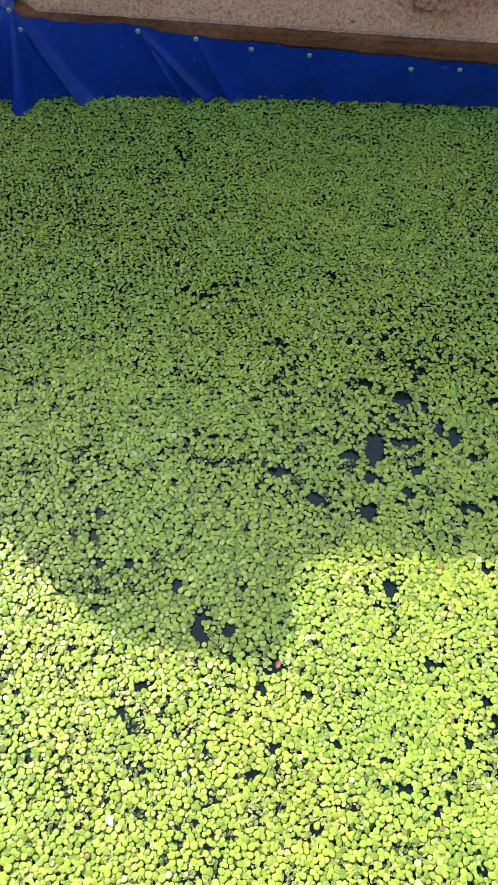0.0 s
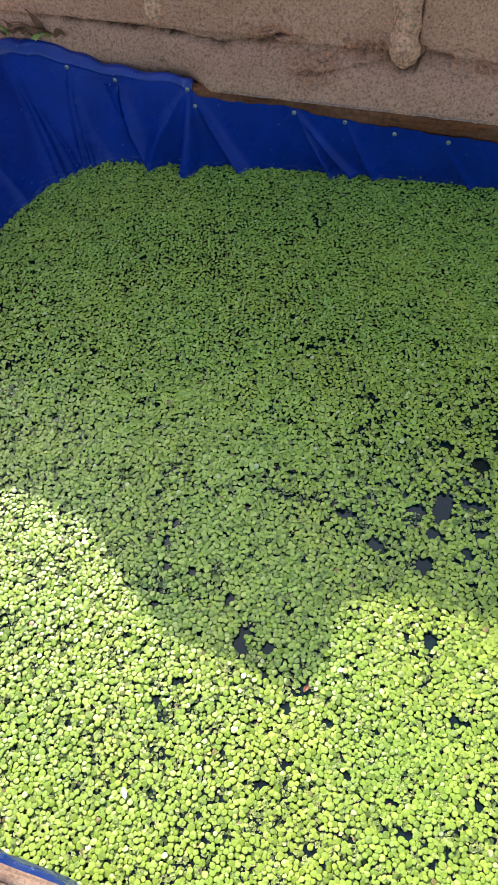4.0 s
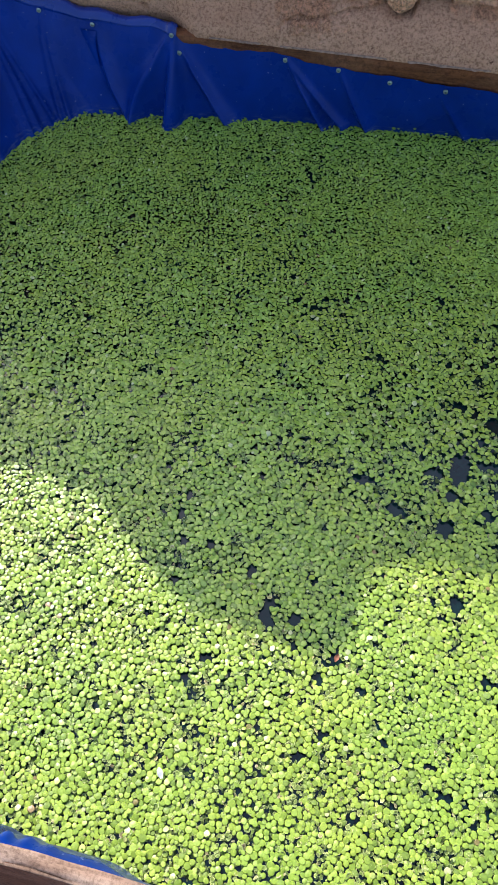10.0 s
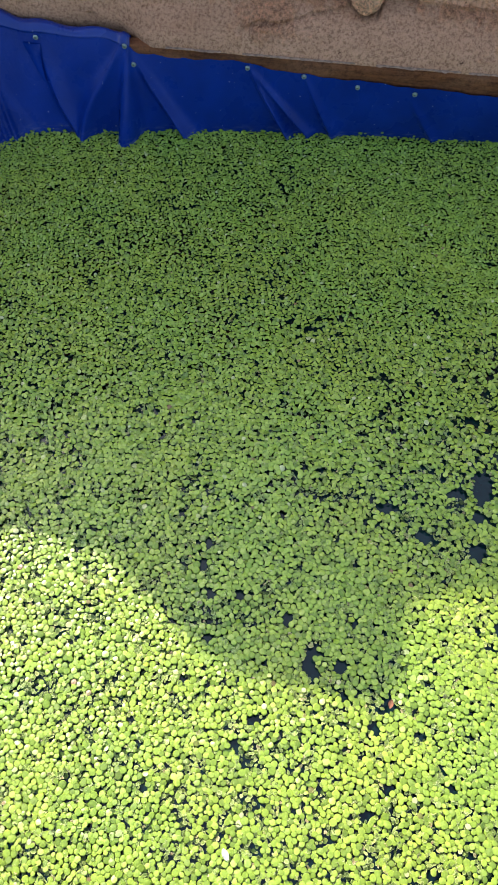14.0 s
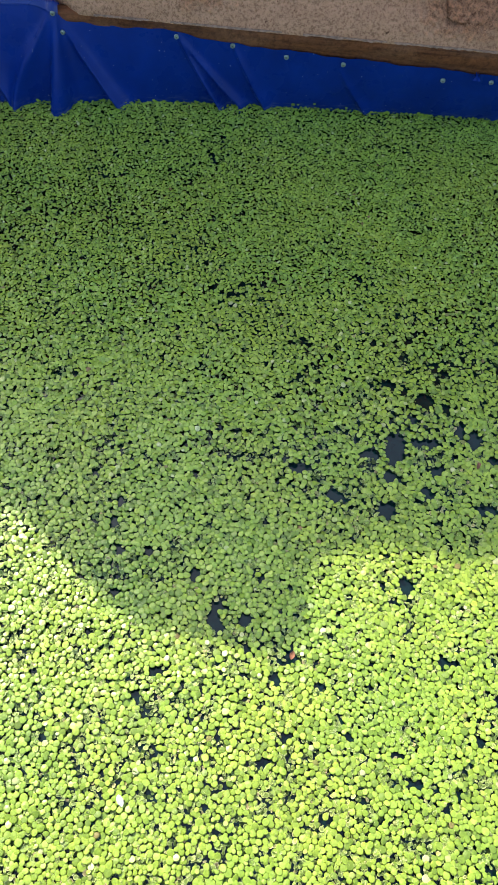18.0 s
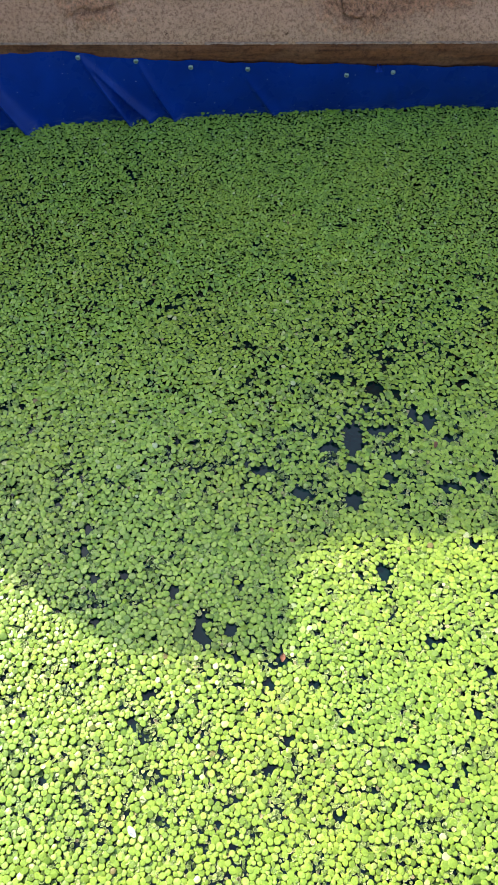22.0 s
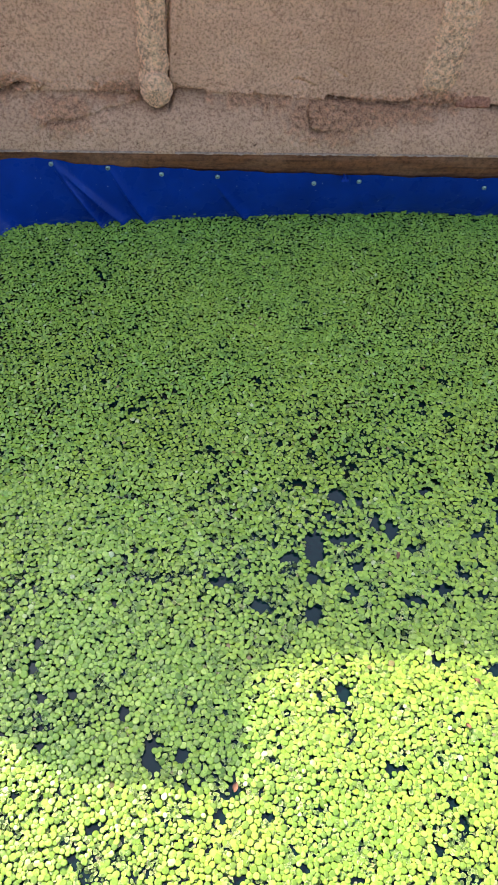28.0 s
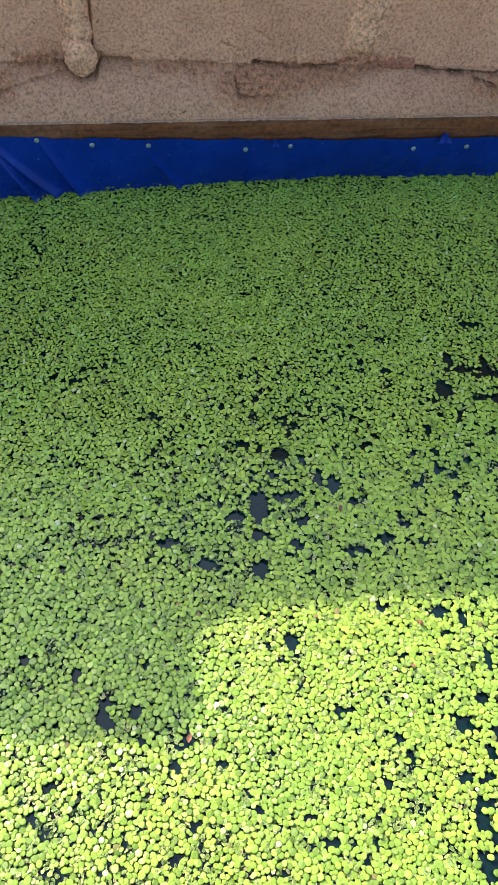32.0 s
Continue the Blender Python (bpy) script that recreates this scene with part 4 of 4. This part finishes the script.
def frond_mesh_data(cx, cy, r, turn, tilt, lift, drop, rng, seg=9):
    """Flat round fronds: a nearly level face and a narrow rim that falls away. Vertices (n, 2 seg + 1, 3) and the faces of one."""
    n = len(cx)
    ang = np.arange(seg) * math.tau / seg
    long_, wide = r * rng.uniform(1.0, 1.12, n), r * rng.uniform(0.88, 1.02, n)
    wob = 1 + rng.normal(0, 0.035, (n, seg))
    wave = rng.normal(0, 0.00014, (n, seg))
    ca, sa = np.cos(turn)[:, None], np.sin(turn)[:, None]
    rings = []
    for k, fall in ((1.0, 1.0), (0.83, 0.0)):
        px = long_[:, None] * np.cos(ang) * k * wob
        py = wide[:, None] * np.sin(ang) * k * wob
        z = lift[:, None] - drop[:, None] * fall + px * tilt[:, 0:1] + py * tilt[:, 1:2] + wave * fall
        rings.append(np.stack([cx[:, None] + ca * px - sa * py, cy[:, None] + sa * px + ca * py, np.maximum(z, -0.001)], -1))
    rings.append(np.stack([cx, cy, np.maximum(lift, 0.0) + 0.5 * drop * (0.2 + rng.random(n))], -1)[:, None])
    return np.concatenate(rings, 1), [(k, (k + 1) % seg, seg + (k + 1) % seg, seg + k) for k in range(seg)] + [(seg + k, seg + (k + 1) % seg, 2 * seg) for k in range(seg)]


def curled_mesh(cx, cy, curl, rng, seg=6):
    """Small dried fronds, curled up into leaning cups with a pale margin. A mesh with a material slot for the inside and one for the margin."""
    n = len(cx)
    r = (rng.uniform(0.0013, 0.0027, n) * plant_size(cy))[:, None]
    ang = np.arange(seg) * math.tau / seg + rng.uniform(0, math.tau, (n, 1))
    squash, turn = rng.uniform(0.45, 1.0, (n, 1)), rng.uniform(0, math.tau, (n, 1))
    lean = rng.normal(0, 0.42, (n, 2))
    wob = 1 + rng.normal(0, 0.16, (n, seg))
    deep = rng.uniform(0.0008, 0.0020, n)[:, None]
    wave = rng.normal(0, 0.00045, (n, seg))
    base = 0.0013 + 0.0014 * curl[:, None] + rng.uniform(0, 0.0008, (n, 1))
    c, s = np.cos(turn), np.sin(turn)
    rings = []
    for k, fall in ((1.0, 0.10), (0.80, 0.0)):
        ax, ay = r * wob * k * np.cos(ang), r * wob * k * np.sin(ang) * squash
        z = base - deep * fall + wave + ax * lean[:, :1] + ay * lean[:, 1:]
        rings.append(np.stack([cx[:, None] + c * ax - s * ay, cy[:, None] + s * ax + c * ay, np.maximum(z, -0.0012)], -1))
    rings.append(np.stack([cx[:, None] + rng.normal(0, 0.0003, (n, 1)), cy[:, None] + rng.normal(0, 0.0003, (n, 1)), np.maximum(base - deep, -0.0012)], -1))
    data = np.concatenate(rings, 1)
    one = [(k, (k + 1) % seg, seg + (k + 1) % seg, seg + k) for k in range(seg)] + [(seg + k, seg + (k + 1) % seg, 2 * seg) for k in range(seg)]
    start = np.arange(n)[:, None] * (2 * seg + 1)
    faces, slots = [], []
    for i, f in enumerate(one):
        faces.extend((start + np.array(f)).tolist())
        slots.extend([1 if i < seg else 0] * n)
    me = mesh_of("curled_fronds", data.reshape(-1, 3), faces)
    me.materials.append(CURLED)
    me.materials.append(MARGIN)
    me.polygons.foreach_set("material_index", slots)
    return me


def build_duckweed():
    rng = np.random.default_rng(7)
    wxs, wys = KNOTS[:, 4], KNOTS[:, 5]
    inside = lambda x, y, m: (y < np.interp(x, wxs[5:], wys[5:]) - m) & (x > np.interp(y, wys[:6], wxs[:6]) + m) & (x < 1.09) & (y > -0.7300)
    # plants of two to four sister fronds, afloat side by side
    pitch = 0.0091
    ys = [-0.745]
    while ys[-1] < 0.40:
        ys.append(ys[-1] + pitch * 0.866 * plant_size(ys[-1]))
    nx, ny = 282, len(ys)
    px = 0.2 + (np.arange(nx) - nx / 2 + (np.arange(ny) % 2)[:, None] / 2) * pitch * plant_size(np.array(ys))[:, None]
    py = np.repeat(np.array(ys)[:, None], nx, 1)
    px, py = (px + 0.006 * np.sin(px * 8 + 2 * np.sin(py * 11)) + rng.normal(0, pitch * 0.16, px.shape), py + 0.006 * np.sin(py * 9 + 2 * np.sin(px * 10)) + rng.normal(0, pitch * 0.16, px.shape))
    thin, curl = thinness(px, py), curling(px, py)
    alive = inside(px, py, 0.001) & (rng.random(px.shape) > 0.003 + 0.17 * thin + 0.78 * curl) & (openness(px, py, 0.0) < 0.5)
    many = rng.choice([2, 3, 3, 3, 3, 4], px.shape)
    head = rng.uniform(0, math.tau, px.shape)
    size = np.clip(rng.normal(0.00308, 0.00044, px.shape), 0.0021, 0.0043) * plant_size(py) * (1 - 0.06 * sm(-0.3, 0.1, py))
    rad = size[..., None] * rng.uniform(0.86, 1.12, (*px.shape, 4))
    rad[..., 2] *= rng.choice([0.72, 0.9, 1.0], px.shape)
    rad[..., 3] *= 0.72
    fx, fy, ang, live = spread_plants(px, py, head, many, rad, alive)
    lean = rng.normal(0, 0.072, (*px.shape, 2)) * (1 + 0.8 * sm(-0.3, 0.2, py))[..., None]
    up = 0.0015 + rng.uniform(0, 0.0030, px.shape) * plant_size(py)
    wide = lambda a: np.broadcast_to(a[..., None], live.shape)[live]
    cx, cy, turn, r = fx[live], fy[live], ang[live], rad[live]
    lx, ly, lift = wide(lean[..., 0]), wide(lean[..., 1]), wide(up)
    stack = np.broadcast_to(np.arange(4) * 0.00035, live.shape)[live]
    keep = inside(cx, cy, 0.0012) & ((openness(cx, cy) < 0.5) | (rng.random(len(cx)) < 0.15))
    cx, cy, turn, r, lx, ly, lift = (v[keep] for v in (cx, cy, turn, r, lx, ly, lift + stack))
    n = len(cx)
    tilt = np.stack([lx, ly], -1) + rng.normal(0, 1, (n, 2)) * (np.where(rng.random(n) < 0.12, 0.17, 0.07) + 0.20 * sm(-0.3, 0.1, cy))[:, None]
    drop = r * rng.uniform(0.11, 0.25, n) * (1 + 0.6 * sm(-0.3, 0.2, cy))
    near = (cx > -0.05) & (cx < 0.13) & (cy < -0.57) & (cy > -0.70)
    near &= np.cumsum(near) <= 300
    mat_ob = empty("duckweed_mat")
    tagged(mat_ob, "dense bright green floating duckweed covering the pond", "duckweed")
    for pick, seg in (((cy < -0.12) & (cx < 0.72) & ~near, 9), ((cy >= -0.12) & (cx < 0.72), 7), (cx >= 0.72, 5)):
        data, one = frond_mesh_data(cx[pick], cy[pick], r[pick], turn[pick], tilt[pick], lift[pick], drop[pick], rng, seg)
        start = np.arange(len(data))[:, None] * data.shape[1]
        faces = [row for f in one for row in (start + np.array(f)).tolist()]
        fronds = link("floating_fronds", mesh_of("floating_fronds", data.reshape(-1, 3), faces, False), DUCKWEED, mat_ob, "countless small round green fronds")
        tagged(fronds, kind="stuff")
    singles, single_faces = frond_mesh_data(cx[near], cy[near], r[near], turn[near], tilt[near], lift[near], drop[near], rng, 9)
    # dried, curled fronds: thick in patches, a few everywhere in the chinks
    p2 = 0.0035
    qx, qy = np.meshgrid(np.arange(-0.64, 0.76, p2), np.arange(-0.730, 0.385, p2))
    qx, qy = (v + rng.normal(0, p2 * 0.33, v.shape) for v in (qx, qy))
    qc = curling(qx, qy)
    ok = inside(qx, qy, 0.002) & (openness(qx, qy, 0.0015) < 0.5) & (rng.random(qx.shape) < 0.17 + 0.41 * (1 - sm(-0.40, -0.10, qy)) + 0.52 * qc)
    curled = link("curled_fronds", curled_mesh(qx[ok], qy[ok], qc[ok], rng), None, mat_ob, "dried, curled-up fronds with pale margins")
    tagged(curled, kind="stuff")
    # a lower layer of young and half-sunken fronds in the chinks, whose shade darkens their colour
    p3 = 0.0062
    sx, sy = np.meshgrid(np.arange(-0.64, 1.08, p3), np.arange(-0.730, 0.385, p3))
    sx, sy = ((v + rng.normal(0, p3 * 0.35, v.shape)).ravel() for v in (sx, sy))
    ok = inside(sx, sy, 0.001) & (openness(sx, sy, 0.003) < 0.5) & (rng.random(len(sx)) > 0.22 + 0.28 * sm(-0.35, 0.0, sy) + 1.0 * thinness(sx, sy))
    sx, sy = sx[ok], sy[ok]
    q = len(sx)
    a7 = np.arange(7) * math.tau / 7
    rr, th = rng.uniform(0.0014, 0.0030, q)[:, None], rng.uniform(0, math.tau, (q, 1))
    low = np.stack([sx[:, None] + rr * np.cos(a7 + th), sy[:, None] + rr * np.sin(a7 + th), rng.uniform(-0.0012, 0.0002, (q, 1)) + 0.15 * rr * np.cos(a7)], -1)
    under = link("sunken_fronds", mesh_of("sunken_fronds", low.reshape(-1, 3), (np.arange(q)[:, None] * 7 + np.arange(7)).tolist()), SUNKEN, mat_ob, "older fronds half sunk between the others, gap shade in their dark green")
    tagged(under, kind="stuff")
    for one in singles:
        at = one[-1] * (1, 1, 0)
        ob = link("frond", mesh_of("frond", one - at, single_faces, False), DUCKWEED, mat_ob)
        ob.location = at
    # stray fronds stuck to the tarpaulin just above the water
    m = 150
    u = rng.uniform(-0.5, 0.75, m)
    z = 0.001 + np.abs(rng.normal(0, 0.0035, m))
    x, y = liner_point(u, z)
    sr = rng.uniform(0.0012, 0.0034, m)[:, None]
    P = np.stack([x[:, None] + sr * np.cos(a7 + th[:m]), y[:, None] - 0.0022 - 0.0006 * np.sin(a7 + th[:m]), z[:, None] + 0.9 * sr * np.sin(a7 + th[:m])], -1)
    stuck = link("stranded_fronds", mesh_of("stranded_fronds", P.reshape(-1, 3), (np.arange(m)[:, None] * 7 + np.arange(7)).tolist()), DUCKWEED, mat_ob, "few fronds stranded on the tarpaulin")
    tagged(stuck, kind="stuff")


# ---- small things ----
def build_pipe():
    bm = bmesh.new()
    a, b = Vector((-0.100, -0.79, -0.062)), Vector((-0.118, -1.25, -0.085))
    d = (b - a).normalized()
    s1 = d.cross(Vector((0, 0, 1))).normalized()
    s2 = s1.cross(d)
    prof = [(0.0, 0.007), (0.0, 0.0088), (0.004, 0.0092), (0.46, 0.0092), (0.461, 0.007)]
    rings = [[bm.verts.new(a + d * t + (s1 * math.cos(k * math.tau / 18) + s2 * math.sin(k * math.tau / 18)) * r) for k in range(18)] for t, r in prof]
    for r0, r1 in zip(rings, rings[1:] + rings[:1]):
        for k in range(18):
            bm.faces.new((r0[k], r0[(k + 1) % 18], r1[(k + 1) % 18], r1[k]))
    p = part("pipe", bm, PIPE_MAT, None)
    tagged(p, "scuffed pale grey pipe lying on the soil beside the board", "pipe")


def build_dry_plant():
    rng = random.Random(12)
    tuft = empty("dry_plant", (-0.62, 0.395, 0.15))
    tagged(tuft, "tuft of withered brown and yellowing leaves between tarpaulin and wall", "plant")
    for k in range(34):
        ln, w = rng.uniform(0.03, 0.085), rng.uniform(0.010, 0.022)
        yaw, bend = rng.uniform(-2.4, 2.4), rng.uniform(0.4, 2.2)
        x0, z0 = rng.uniform(-0.05, 0.06), rng.uniform(-0.02, 0.015)
        rows = []
        for i in range(9):
            t = i / 8
            ww = w * math.sin(math.pi * min(1, t * 0.92 + 0.08)) ** 0.7
            th = 1.45 - bend * t
            px, pz = ln * t * math.cos(th), ln * t * math.sin(th)
            dx, dy = math.sin(yaw) * px, -abs(math.cos(yaw)) * px * 0.35
            rows.append([(x0 + dx - ww / 2, dy - 0.003 * math.sin(t * 5), z0 + pz), (x0 + dx, dy + 0.002, z0 + pz + 0.001), (x0 + dx + ww / 2, dy, z0 + pz)])
        link("leaf", grid_mesh("leaf", rows), LEAF_MAT if k % 7 == 3 else DRY_MAT, tuft, "yellowing green leaf" if k % 7 == 3 else "")


def build_splinters():
    for x, f, turn, long_, wide in ((0.013, 0.67, 25, 0.0085, 0.0016), (0.076, 0.68, 35, 0.0080, 0.0015), (-0.086, 0.64, 3, 0.046, 0.0010)):
        bm = bmesh.new()
        bmesh.ops.create_cube(bm, size=1)
        for v in bm.verts:
            v.co = Vector((v.co.x * long_ * (1 - 0.4 * (v.co.z > 0)), v.co.y * wide, v.co.z * wide * 0.7))
        bmesh.ops.bevel(bm, geom=bm.edges[:], offset=wide * 0.2, segments=1)
        ob = part("splinter", bm, SPLINTER_MAT, None)
        z = -0.105 + 0.235 * f * math.cos(radians(10))
        ob.matrix_world = pose(x, -0.7824 + 0.235 * f * math.sin(radians(10)) - 0.0006, z, 80, 0, 0) @ pose(0, 0, 0, 0, 0, turn)
        tagged(ob, "long pale splinter lifting from the weathered board" if long_ > 0.02 else "pale wood splinter stuck on the weathered board", "splinter", "splinters on the board")


def build_litter():
    for name, x, y, size, mat, label in (("white_petal", -0.065, -0.637, 0.0055, PETAL_MAT, "small bleached white leaf lying on the duckweed"), ("dead_leaf", 0.084, -0.487, 0.0050, RUST_MAT, "small rust-brown dead leaf among the duckweed"),
                                      ("dead_leaf", 0.345, -0.395, 0.0040, RUST_MAT, "small rust-brown dead leaf among the duckweed"), ("dead_leaf", 0.285, -0.245, 0.0040, RUST_MAT, "small rust-brown dead leaf among the duckweed"),
                                      ("dead_leaf", 0.325, -0.440, 0.0035, RUST_MAT, "small rust-brown dead leaf among the duckweed")):
        rows = []
        for i in range(9):
            t = i / 8
            w = size * 0.55 * math.sin(math.pi * (0.06 + 0.9 * t)) ** 0.8
            c = size * (2 * t - 1)
            rows.append([(c, w * v, 0.0058 + 0.0016 * math.sin(t * 4 + x * 90) + 0.0012 * v * v) for v in (-1, -0.5, 0, 0.5, 1)])
        ob = link(name, grid_mesh(name, rows), mat)
        ob.matrix_world = pose(x, y, 0, 0, 0, x * 900)
        tagged(ob, label, "leaf")


build_ground()
build_clods()
wall_ob = build_wall()
build_water()
build_frame()
build_liner()
build_tacks()
build_pipe()
build_dry_plant()
build_splinters()
build_litter()
build_mortar(wall_ob)
build_blocks(wall_ob)
build_duckweed()
